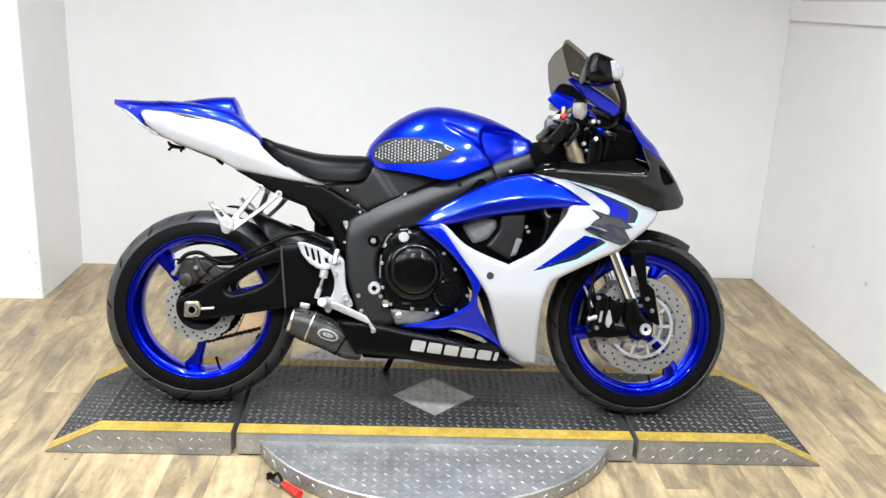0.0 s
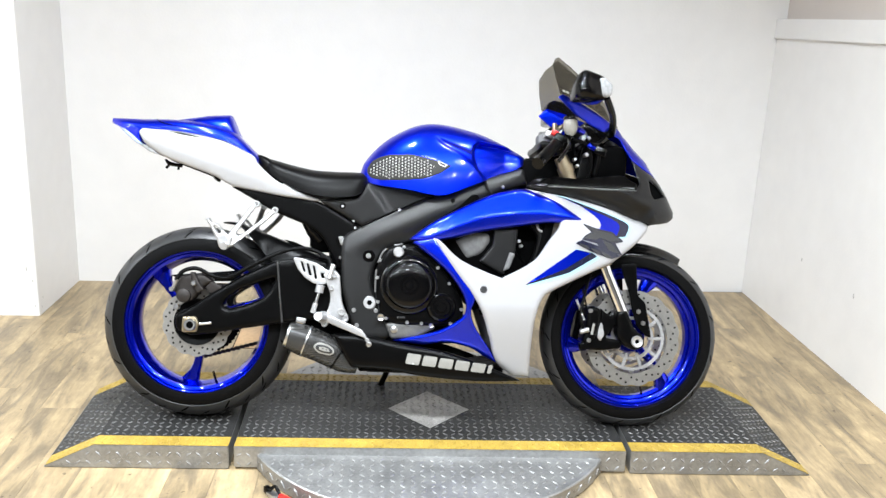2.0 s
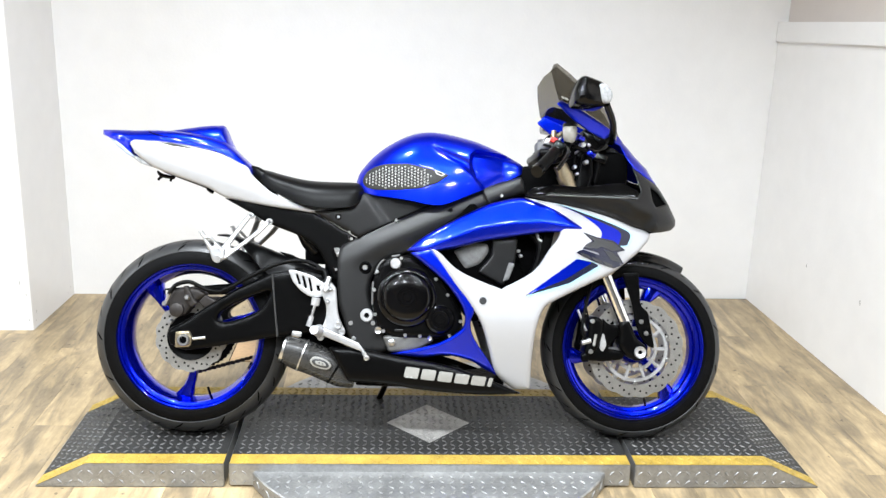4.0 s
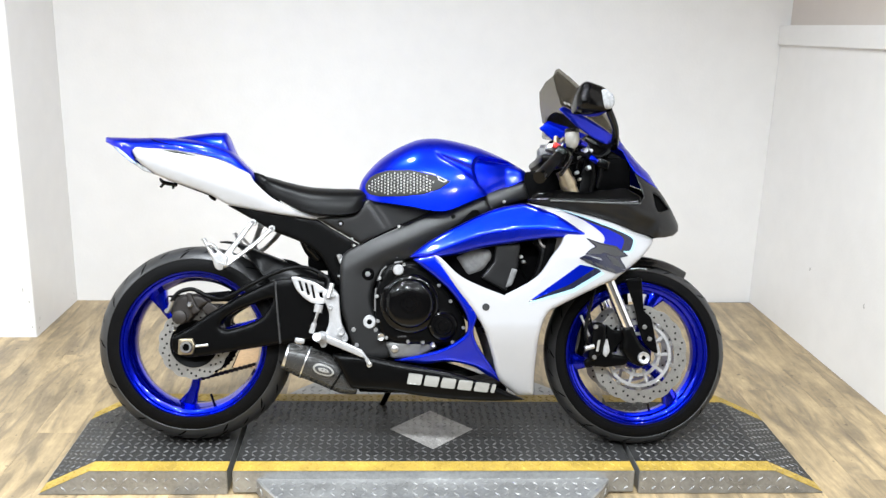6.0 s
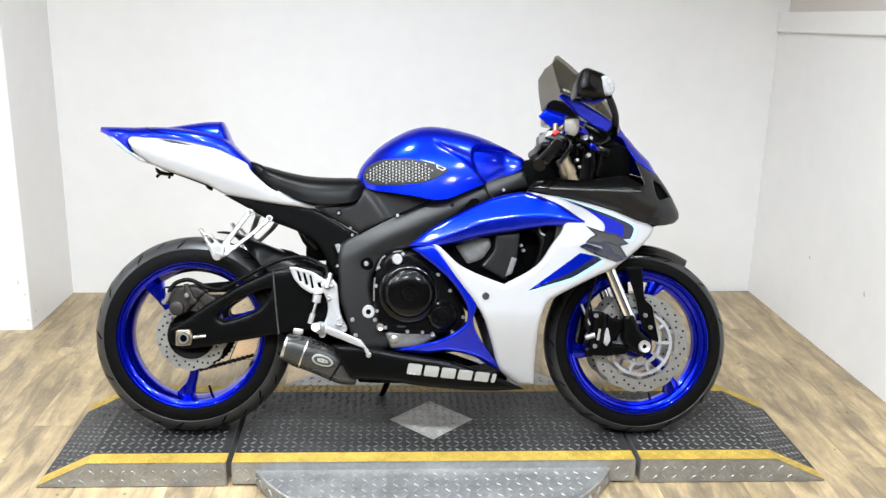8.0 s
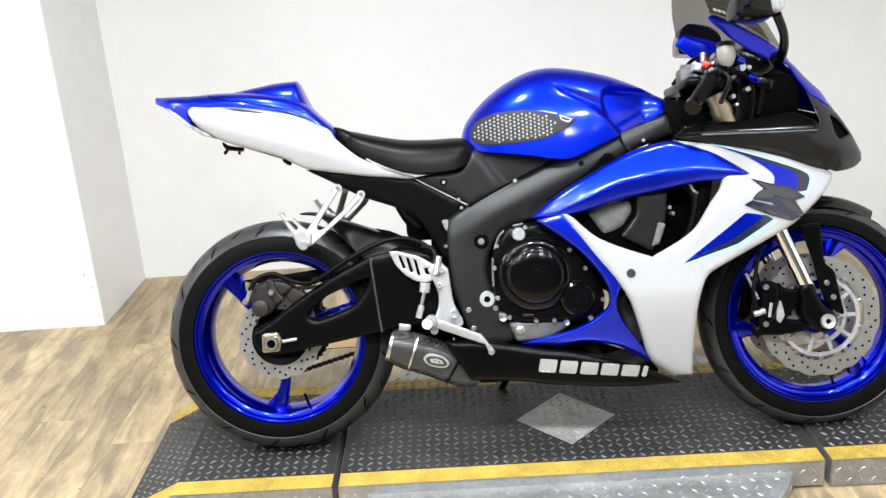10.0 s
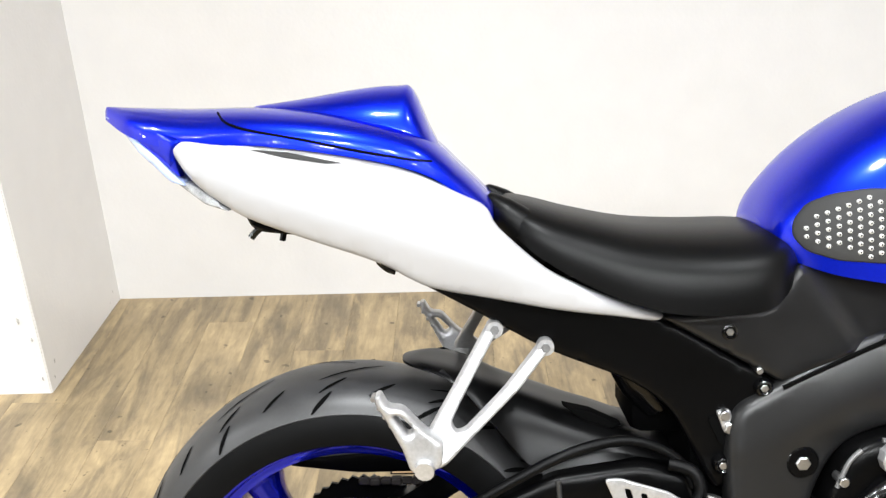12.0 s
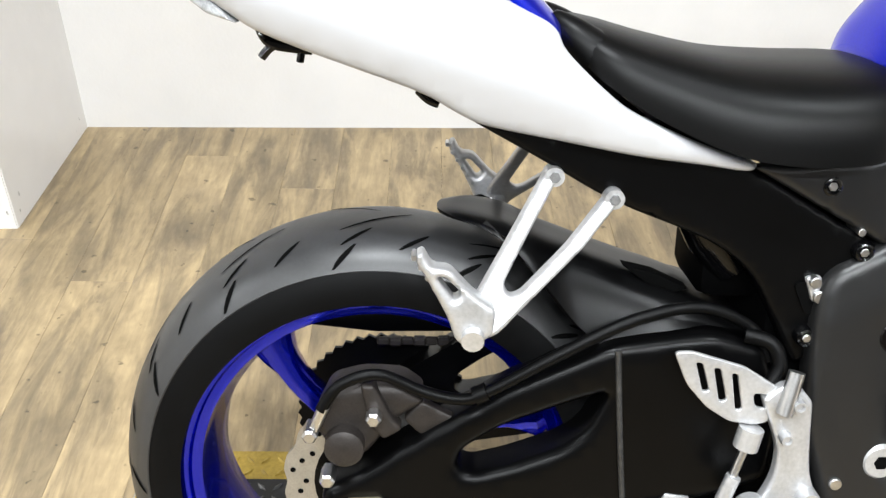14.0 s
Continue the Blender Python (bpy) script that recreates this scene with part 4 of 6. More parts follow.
# clutch side covers
cover_out = [(-0.072, 0.578), (-0.108, 0.562), (-0.132, 0.500), (-0.132, 0.416), (-0.110, 0.352), (-0.068, 0.330), (0.02, 0.328), (0.115, 0.325), (0.142, 0.350), (0.148, 0.395), (0.122, 0.445), (0.085, 0.498), (0.035, 0.555), (-0.02, 0.582)]
engine_cover = panel("engine_cover", cover_out, -0.150, SATIN, bike, "black engine cover", thick=0.05, edge=0.016, r=0.02)
part("clutch_cover", at_axle(closed_lathe([(0.012, -0.190), (0.014, -0.187), (0.022, -0.187), (0.024, -0.190), (0.027, -0.190), (0.029, -0.185), (0.060, -0.184), (0.068, -0.180), (0.074, -0.172), (0.075, -0.166), (0.084, -0.164), (0.090, -0.158), (0.092, -0.145)], 64), -0.026, 0, 0.455), GLOSSBLACK, bike, "round gloss black clutch cover")
part("pickup_cover", at_axle(closed_lathe([(0.014, -0.176), (0.016, -0.173), (0.026, -0.174), (0.029, -0.17), (0.036, -0.17), (0.042, -0.165), (0.046, -0.15)], 48), 0.075, 0, 0.388), GLOSSBLACK, bike, "small round black engine cover")
for i, (bx, bz) in enumerate(((-0.126, 0.475), (-0.122, 0.400), (-0.096, 0.350), (-0.03, 0.338), (0.015, 0.336), (0.105, 0.338), (0.138, 0.382), (0.098, 0.462), (0.062, 0.510), (-0.045, 0.572), (-0.118, 0.530))):
    part("cover_bolt", at_axle(disc_bm(0.0055, -0.160, -0.135, 10), bx, 0, bz), STEEL, engine_cover)
for run in ([(-0.131, -0.152, 0.430), (-0.131, -0.153, 0.470), (-0.129, -0.153, 0.500)], [(-0.124, -0.153, 0.522), (-0.112, -0.153, 0.552), (-0.098, -0.152, 0.566)], [(-0.075, -0.152, 0.577), (-0.05, -0.152, 0.581)]):
    tube("cover_edge", run, 0.0028, DULL, engine_cover, n=8)
panel("cover_plate", [(-0.062, 0.356), (-0.036, 0.356), (-0.036, 0.349), (-0.062, 0.349)], -0.1515, FRAME_M, engine_cover, thick=0.003, edge=0.001, cell=0.01)
part("drain_plug", at_axle(closed_lathe([(0.008, -0.146), (0.011, -0.144), (0.012, -0.13)], 12), -0.07, 0, 0.315), STEEL, bike)
for bx, bz, rr in ((-0.112, 0.352, 0.011), (0.045, 0.330, 0.007)):
    part("pan_bolt", at_axle(closed_lathe([(rr * 0.5, -0.158), (rr * 0.9, -0.160), (rr, -0.156), (rr, -0.13)], 14), bx, 0, bz), STEEL, bike)
part("oil_cap", at_axle(closed_lathe([(0.014, -0.168), (0.017, -0.164), (0.017, -0.14)], 10), -0.062, 0, 0.556), ALU, bike, "silver oil filler cap")
oil_pan = panel("oil_pan", [(-0.10, 0.335), (0.05, 0.345), (0.06, 0.32), (0.0, 0.29), (-0.08, 0.285)], -0.14, CASTM, bike, "raw cast oil pan", thick=0.06, edge=0.008, r=0.01)

# frame
frame_out = curve([(-0.237, 0.44), (-0.238, 0.585), (-0.193, 0.628), (-0.091, 0.684), (0.045, 0.742), (0.183, 0.790), (0.33, 0.835)], [(0.33, 0.835), (0.345, 0.78)], [(0.345, 0.78), (0.248, 0.75), (0.13, 0.68), (0.04, 0.612), (-0.03, 0.588), (-0.100, 0.562), (-0.136, 0.505), (-0.140, 0.45), (-0.112, 0.38), (-0.078, 0.31)], [(-0.078, 0.31), (-0.095, 0.283), (-0.182, 0.295), (-0.225, 0.40), (-0.237, 0.44)])
FY = lambda x, z: -0.130 - 0.02 * max(0, 0.6 - z) + 0.10 * max(0, x - 0.12) + 0.12 * max(0.0, 0.914 * z - 0.405 * x - 0.602) + 4.0 * min(0.0022, (0.914 * z - 0.405 * x - 0.613) ** 2) * min(1, max(0, (x + 0.2) / 0.08)) - 0.16 * max(0.0, 0.560 - 0.914 * z + 0.405 * x) * min(1, max(0, (x + 0.05) / 0.05))
panel("frame_spar", frame_out, FY, FRAME_M, bike, "satin black twin-spar frame", thick=0.03, edge=0.013, cell=0.009, r=0.02, mirror=True)
for nm, bx, bz, r1, r2, m in (("frame_bolt", -0.155, 0.542, 0.020, 0.011, STEEL), ("pivot_bolt", -0.148, 0.396, 0.021, 0.012, ALU)):
    y0 = FY(bx, bz) - 0.004
    b = part(nm, at_axle(closed_lathe([(r2, y0), (r1 * 0.85, y0), (r1, y0 + 0.004), (r1, y0 + 0.02)], 24), bx, 0, bz), GLOSSBLACK if nm == "frame_bolt" else ALU, bike)
    part("bolt_core", at_axle(disc_bm(r2 * 0.8, y0 - (0.003 if nm == "frame_bolt" else 0.0006), y0 + 0.01, 6), bx, 0, bz), STEEL if nm == "frame_bolt" else GAP, b)
for bx, bz in ((-0.196, 0.372), (-0.186, 0.325), (-0.128, 0.372)):
    part("frame_screw", at_axle(disc_bm(0.007, FY(bx, bz) - 0.004, FY(bx, bz) + 0.01, 12), bx, 0, bz), STEEL, bike)

# two plain blocks added to fill see-through gaps with shade-dark colour
part("linkage_gap_filler", box_bm(-0.36, -0.24, -0.07, 0.07, 0.27, 0.40, 0.02), DARK, bike, "dark filler block in the linkage gap")
part("shock_gap_filler", box_bm(-0.345, -0.24, -0.06, 0.06, 0.55, 0.63, 0.02), DARK, bike, "dark filler block in the gap by the shock absorber")

# side cover under the tank, seat panel and subframe
panel("side_cover", [(-0.318, 0.713), (-0.195, 0.724), (-0.163, 0.772), (-0.06, 0.772), (0.06, 0.745), (0.066, 0.728), (-0.056, 0.684), (-0.177, 0.634)], lambda x, z: -0.104 - 0.02 * (x + 0.3) - 0.011 * min(1, max(0, (0.82 * (x + 0.133) + 0.57 * (z - 0.756)) / -0.02)), GREYPLASTIC, bike, "dark grey side cover under the tank", thick=0.02, edge=0.008, r=0.006, mirror=True)
panel("subframe_panel", curve([(-0.593, 0.750), (-0.50, 0.739), (-0.405, 0.725), (-0.318, 0.711)], [(-0.318, 0.711), (-0.172, 0.627)], [(-0.172, 0.627), (-0.213, 0.571), (-0.232, 0.512)], [(-0.232, 0.512), (-0.250, 0.503), (-0.275, 0.548), (-0.303, 0.597), (-0.351, 0.633), (-0.448, 0.671), (-0.525, 0.713), (-0.593, 0.750)]), lambda x, z: -0.090 - 0.07 * max(0, x + 0.5), SATIN, bike, "satin black subframe panel", thick=0.02, edge=0.006, r=0.006, mirror=True)
for nm, bx, bz in (("cover_screw", -0.240, 0.696), ("cover_screw", -0.199, 0.629), ("cover_screw", -0.244, 0.535)):
    y0 = -0.118 if bz > 0.68 else -0.121
    b = part(nm, at_axle(closed_lathe([(0.006, y0 + 0.0015), (0.0075, y0), (0.0095, y0 + 0.001), (0.011, y0 + 0.004), (0.011, -0.09)], 20), bx, 0, bz), GLOSSBLACK, bike)
    part("screw_socket", at_axle(disc_bm(0.0048, y0 + 0.0005, y0 + 0.01, 6), bx, 0, bz), STEEL, b)

panel("subframe_recess", [(-0.262, 0.592), (-0.228, 0.596), (-0.226, 0.560), (-0.245, 0.556)], -0.1105, GAP, bike, thick=0.004, edge=0.0, r=0.008, cell=0.012)
panel("recess_tab", [(-0.252, 0.600), (-0.236, 0.602), (-0.230, 0.574), (-0.242, 0.573)], -0.1145, ALU, bike, thick=0.006, edge=0.002, r=0.004, cell=0.01)
for bx, bz, rr in ((-0.243, 0.596, 0.006), (-0.236, 0.580, 0.007), (-0.205, 0.650, 0.004)):
    part("recess_bolt", at_axle(disc_bm(rr, -0.120, -0.09, 10), bx, 0, bz), STEEL, bike)
tube("spar_seam", [(-0.18, -0.126, 0.632), (-0.10, -0.129, 0.672), (0.0, -0.131, 0.718), (0.05, -0.131, 0.740)], 0.003, GAP, bike, n=6)
panel("tank_rubber", [(0.115, 0.764), (0.155, 0.778), (0.150, 0.790), (0.112, 0.777)], -0.142, PLASTIC, bike, "black rubber tank buffer", thick=0.02, edge=0.003, r=0.004, cell=0.01)
tube("spar_joint", [(0.205, -0.128, 0.790), (0.212, -0.127, 0.765), (0.232, -0.124, 0.742)], 0.0035, FRAME_M, bike, n=8)
part("spar_hole", at_axle(disc_bm(0.007, -0.1305, -0.12, 14), 0.105, 0, 0.722), GAP, bike)
for bx, bz in ((-0.062, 0.689), (0.262, 0.770)):
    part("seam_clip", at_axle(disc_bm(0.005, -0.133, -0.12, 10), bx, 0, bz), STEEL, bike)

# fuel tank
TANK = [(-0.188, 0.055, 0.800, 0.818), (-0.174, 0.092, 0.780, 0.850), (-0.133, 0.124, 0.765, 0.897), (-0.081, 0.146, 0.757, 0.936), (-0.02, 0.160, 0.748, 0.966), (0.03, 0.165, 0.738, 0.976), (0.08, 0.165, 0.737, 0.974),
        (0.14, 0.160, 0.760, 0.962), (0.20, 0.148, 0.785, 0.945), (0.27, 0.122, 0.814, 0.915), (0.325, 0.085, 0.840, 0.886), (0.345, 0.04, 0.855, 0.872)]
TP = 2.6


def ease(v):
    v = min(max(v, 0.0), 1.0)
    return v * v * (3 - 2 * v)


def dent(x, z):
    """How far the tank's flank is drawn in ahead of its crease: a soft fall under a ridge, then a pocket for the forearm."""
    x1 = np.interp(z, [0.76, 0.79, 0.83, 0.862, 0.903, 0.924, 0.96], [0.225, 0.195, 0.162, 0.125, 0.055, 0.040, 0.03])
    x2 = np.interp(z, [0.76, 0.79, 0.825, 0.861, 0.88, 0.896, 0.91], [0.225, 0.200, 0.171, 0.159, 0.158, 0.163, 0.178])
    ridge = max(0.930 - 0.426 * (x - 0.046), 0.872)
    soft = 0.013 * ease((x - x1) / 0.022) * ease((ridge - z) / 0.016) * ease((x2 + 0.013 - x) / 0.013)
    pocket = 0.034 * ease((x - x2) / 0.013) * ease((0.918 - 0.12 * (x - 0.17) - z) / 0.015)
    return (soft + pocket) * ease((0.335 - x) / 0.07)


TY = lambda x, z: shell_y(TANK, TP, x, z) + dent(x, z)
bm = shell_bm(TANK, TP, 110, 22)
for v in bm.verts:
    if abs(v.co.y) > 0.03:
        v.co.y -= math.copysign(dent(v.co.x, v.co.z), v.co.y)
part("fuel_tank", bm, BLUE, bike, "metallic blue fuel tank", angle=60)
tank_pad = panel("tank_pad", [(-0.168, 0.804), (-0.166, 0.822), (-0.152, 0.842), (-0.128, 0.854), (-0.097, 0.861), (-0.028, 0.862), (0.042, 0.845), (0.098, 0.828), (0.06, 0.802), (0.01, 0.785), (-0.06, 0.779), (-0.125, 0.780), (-0.155, 0.788)], lambda x, z: TY(x, z) - 0.003, PADM, bike, "grey rubber knee grip pad", thick=0.004, edge=0.002, r=0.008, cell=0.009)
pad_in = [(-0.160, 0.804), (-0.150, 0.832), (-0.12, 0.848), (-0.095, 0.854), (-0.03, 0.855), (0.025, 0.842), (0.045, 0.822), (0.03, 0.798), (0.0, 0.79), (-0.108, 0.786)]
bms, spots = [], []
for i in range(23):
    for j in range(10):
        x, z = -0.1648 + i * 0.0098, 0.782 + j * 0.0092 + (0.0046 if i % 2 else 0)
        if inside((x, z), pad_in):
            spots.append((x, z))
            bms.append(move(closed_lathe([(0.0018, -0.0012), (0.0027, 0.0), (0.0027, 0.003)], 8), pose(x, TY(x, z) - 0.0035, z)))
cores = [move(disc_bm(0.0011, -0.0016, 0.0, 6), pose(x, TY(x, z) - 0.0035, z)) for x, z in spots]
part("stud_hole", join(*cores), GAP, tank_pad)["kind"] = "stuff"
part("pad_stud", join(*bms), PADDOT, tank_pad, "rows of pale studs on the grip pad")["kind"] = "stuff"

panel("pad_emblem", [(0.002, 0.8578), (0.046, 0.8478), (0.050, 0.8440), (0.020, 0.8520)], lambda x, z: TY(x, z) - 0.0075, PADDOT, tank_pad, "plain pale mark on the grip pad", thick=0.001, edge=0.0, cell=0.008)
panel("pad_emblem", [(0.052, 0.8435), (0.084, 0.8300), (0.074, 0.8225), (0.056, 0.8300)], lambda x, z: TY(x, z) - 0.0075, PADDOT, tank_pad, "plain pale mark on the grip pad", thick=0.001, edge=0.0, r=0.002, cell=0.008, holes=[[(0.0565, 0.8395), (0.0785, 0.8298), (0.0735, 0.8255), (0.0585, 0.8320)]])

# seat
SEAT = [(-0.500, 0.050, 0.828, 0.836), (-0.490, 0.078, 0.812, 0.846), (-0.463, 0.102, 0.788, 0.842), (-0.41, 0.120, 0.757, 0.828), (-0.34, 0.140, 0.730, 0.814), (-0.27, 0.146, 0.722, 0.810), (-0.20, 0.138, 0.728, 0.810), (-0.165, 0.11, 0.755, 0.806), (-0.152, 0.085, 0.76, 0.80)]
lobes = [tube_bm([(-0.440, sd * 0.072, 0.786), (-0.470, sd * 0.068, 0.811), (-0.497, sd * 0.060, 0.833), (-0.516, sd * 0.052, 0.849)], 0.02, n=16, taper=[0.026, 0.024, 0.018, 0.008]) for sd in (-1, 1)]
part("seat", join(shell_bm(SEAT, 3.0, 36, 6), *lobes), VINYL, bike, "black vinyl rider seat with a notched rear edge", angle=60)

# tail
def TAILW(x):
    return np.interp(x, [-0.965, -0.93, -0.88, -0.80, -0.70, -0.58, -0.45, -0.30], [0.02, 0.060, 0.090, 0.114, 0.122, 0.122, 0.120, 0.112])
TAIL = [(-0.985, 0.012, 0.948, 0.964), (-0.94, 0.058, 0.928, 0.962), (-0.877, 0.088, 0.914, 0.960), (-0.786, 0.112, 0.918, 0.960), (-0.684, 0.118, 0.906, 0.952), (-0.598, 0.112, 0.886, 0.930), (-0.546, 0.100, 0.855, 0.886), (-0.510, 0.086, 0.82, 0.850)]
tail_cover = part("tail_cover", shell_bm(TAIL, 3.0, 24, 6), BLUE, bike, "metallic blue tail cover", angle=60)
COWL = [(-0.80, 0.02, 0.950, 0.962), (-0.74, 0.058, 0.940, 0.970), (-0.67, 0.078, 0.925, 0.981), (-0.625, 0.082, 0.912, 0.984), (-0.605, 0.081, 0.906, 0.980), (-0.585, 0.078, 0.90, 0.935), (-0.568, 0.070, 0.885, 0.902)]
part("seat_cowl", shell_bm(COWL, 2.2, 24, 5), BLUE, bike, "metallic blue seat cowl", angle=45)
white_tail = curve([(-0.888, 0.918), (-0.86, 0.928), (-0.804, 0.926), (-0.719, 0.916), (-0.662, 0.905), (-0.605, 0.887), (-0.548, 0.859), (-0.519, 0.843), (-0.505, 0.820), (-0.461, 0.780), (-0.431, 0.761), (-0.372, 0.735), (-0.315, 0.716)], [(-0.315, 0.716), (-0.324, 0.709), (-0.369, 0.715), (-0.428, 0.722), (-0.488, 0.732), (-0.576, 0.748), (-0.606, 0.760), (-0.652, 0.784), (-0.78, 0.828), (-0.826, 0.852), (-0.859, 0.877), (-0.888, 0.918)])
def TAILSIDE(x, z):
    """The flank folds along a line that falls towards the seat."""
    d = z - (0.885 - 0.32 * (x + 0.85))
    far = max(0.0, min(1.0, (-0.36 - x) / 0.15))
    return -TAILW(x) - 0.004 + (0.16 * max(0.0, d) + 0.30 * max(0.0, -d)) * far


tail_side = panel("tail_side", white_tail, TAILSIDE, WHITE, bike, "white painted tail side panel", thick=0.02, edge=0.009, cell=0.014, r=0.003, mirror=True)
blue_corner = [(-0.985, 0.958), (-0.93, 0.950), (-0.868, 0.924), (-0.880, 0.906), (-0.872, 0.880), (-0.925, 0.916)]
panel("tail_corner", blue_corner, lambda x, z: -TAILW(x) - 0.001, BLUE, bike, "", thick=0.02, edge=0.008, r=0.006, mirror=True)
panel("tail_underside", [(-0.89, 0.905), (-0.60, 0.885), (-0.40, 0.74), (-0.58, 0.755), (-0.79, 0.83), (-0.86, 0.87)], 0.0, DARK, bike, thick=0.004, edge=0.001)
panel("tail_lamp", [(-0.984, 0.953), (-0.945, 0.934), (-0.905, 0.905), (-0.866, 0.872), (-0.885, 0.876), (-0.93, 0.910)], lambda x, z: -TAILW(x) - 0.0035, TAILLENS, bike, "pale blue tail lamp lens", thick=0.10, edge=0.004, r=0.003, cell=0.008)
panel("lamp_tip", [(-0.970, 0.950), (-0.945, 0.945), (-0.915, 0.928), (-0.925, 0.926)], lambda x, z: -TAILW(x) - 0.004, PADDOT, bike, "white lamp corner", thick=0.002, edge=0.001, r=0.003, cell=0.008)
panel("tail_lens", [(-0.885, 0.878), (-0.862, 0.874), (-0.835, 0.858), (-0.815, 0.842), (-0.845, 0.850)], lambda x, z: -TAILW(x) + 0.006, LENS, bike, "clear lower tail lamp lens", thick=0.08, edge=0.003, r=0.003, cell=0.008)

panel("tail_sticker", [(-0.787, 0.914), (-0.742, 0.910), (-0.679, 0.897), (-0.70, 0.897), (-0.745, 0.904)], lambda x, z: TAILSIDE(x, z) - 0.0012, PADM, tail_side, "thin grey sticker", thick=0.001, edge=0.0)
tail_y = lambda x, z: shell_y(TAIL, 3.0, x, z)
for sd in (1, -1):
    tube("cowl_seam", [(x, sd * (tail_y(x, z) - 0.0005), z) for x, z in ((-0.83, 0.955), (-0.815, 0.944), (-0.785, 0.935), (-0.725, 0.924), (-0.665, 0.911), (-0.605, 0.900), (-0.58, 0.897))], 0.0016, GAP, tail_cover, n=6)
part("plate_bracket", join(tube_bm([(-0.806, -0.047, 0.832), (-0.797, -0.05, 0.822), (-0.785, -0.05, 0.817), (-0.752, -0.05, 0.812)], 0.006, n=10, taper=[0.003, 0.006, 0.0065, 0.005]), tube_bm([(-0.803, -0.05, 0.804), (-0.796, -0.05, 0.812), (-0.786, -0.05, 0.819)], 0.0045, n=8), tube_bm([(-0.765, -0.05, 0.800), (-0.762, -0.05, 0.816)], 0.004, n=8)), GLOSSBLACK, bike, "black number plate bracket stub")
tube("wire_end", [(-0.646, -0.075, 0.778), (-0.636, -0.08, 0.770), (-0.626, -0.08, 0.766)], 0.005, GLOSSBLACK, bike)

# fairing
def FAIR(x, z):
    return -(0.212 - 0.9 * max(0, x - 0.42) ** 2 - 0.7 * max(0, 0.40 - z) ** 1.4 - 0.5 * max(0, z - 0.60) ** 1.2 - 0.25 * max(0, 0.1 - x) ** 1.2)


blue_up = curve([(-0.032, 0.594), (0.028, 0.643), (0.128, 0.698), (0.228, 0.745), (0.329, 0.768)], [(0.329, 0.764), (0.387, 0.745), (0.432, 0.724), (0.472, 0.697), (0.514, 0.668)], [(0.514, 0.668), (0.450, 0.660), (0.381, 0.656), (0.298, 0.643), (0.197, 0.626), (0.113, 0.604), (0.05, 0.592)], [(0.05, 0.592), (0.0, 0.57)])
panel("side_fairing", blue_up, lambda x, z: FAIR(x, z) + 0.004 - 0.09 * min(max(x - 0.3, 0), 0.12) + 0.55 * max(0.0, np.interp(x, [0.0, 0.05, 0.19, 0.30, 0.385, 0.50], [0.585, 0.612, 0.668, 0.686, 0.690, 0.672]) - z), BLUE, bike, "metallic blue upper side fairing", thick=0.02, edge=0.014, cell=0.007, r=0.006, mirror=True)
blue_low = curve([(-0.021, 0.589), (0.046, 0.602)], [(0.046, 0.602), (0.117, 0.522), (0.174, 0.432), (0.165, 0.378), (0.180, 0.330), (0.228, 0.262), (0.256, 0.215)], [(0.256, 0.215), (0.211, 0.238), (0.167, 0.264), (0.090, 0.280), (0.02, 0.270), (-0.075, 0.280)], [(-0.075, 0.280), (0.056, 0.312), (0.125, 0.349), (0.148, 0.380), (0.138, 0.431), (0.083, 0.505), (-0.021, 0.589)])
panel("lower_fairing", blue_low, lambda x, z: FAIR(x, z) + 0.006, BLUE, bike, "metallic blue lower side fairing", thick=0.02, edge=0.010, cell=0.007, r=0.008, mirror=True)
white_f = curve([(0.040, 0.602), (0.066, 0.593), (0.131, 0.535), (0.245, 0.488), (0.268, 0.490), (0.355, 0.540), (0.400, 0.603), (0.430, 0.640), (0.440, 0.67)], [(0.440, 0.67), (0.43, 0.71), (0.38, 0.74), (0.330, 0.766)], [(0.330, 0.766), (0.476, 0.740), (0.546, 0.724), (0.619, 0.703), (0.680, 0.681), (0.722, 0.671), (0.740, 0.660)], [(0.740, 0.660), (0.730, 0.640), (0.711, 0.621), (0.679, 0.592), (0.637, 0.561), (0.603, 0.538), (0.550, 0.514), (0.422, 0.452), (0.383, 0.422), (0.363, 0.354), (0.358, 0.26), (0.361, 0.172)], [(0.361, 0.172), (0.310, 0.172)], [(0.310, 0.172), (0.250, 0.222), (0.222, 0.308), (0.187, 0.400), (0.112, 0.500), (0.040, 0.602)])
main_fairing = panel("main_fairing", white_f, FAIR, WHITE, bike, "white painted side fairing", thick=0.02, edge=0.014, cell=0.010, r=0.010, mirror=True)
belly = curve([(-0.26, 0.300), (-0.165, 0.295), (-0.044, 0.272), (0.093, 0.250), (0.216, 0.210), (0.330, 0.164)], [(0.330, 0.164), (0.200, 0.160), (0.027, 0.172), (-0.08, 0.188), (-0.20, 0.195)], [(-0.20, 0.195), (-0.25, 0.23)])
belly_pan = panel("belly_pan", belly, lambda x, z: -0.178 + 0.2 * max(0, 0.22 - z) - 0.05 * min(0, x - 0.1), SATIN, bike, "satin black belly pan", thick=0.03, edge=0.014, r=0.01, mirror=True)
part("belly_bolt", at_axle(closed_lathe([(0.005, -0.176), (0.008, -0.174), (0.009, -0.16)], 14), -0.146, 0, 0.270), STEEL, belly_pan)
part("belly_floor", box_bm(-0.18, 0.28, -0.10, 0.10, 0.178, 0.195, 0.008), DARK, bike)
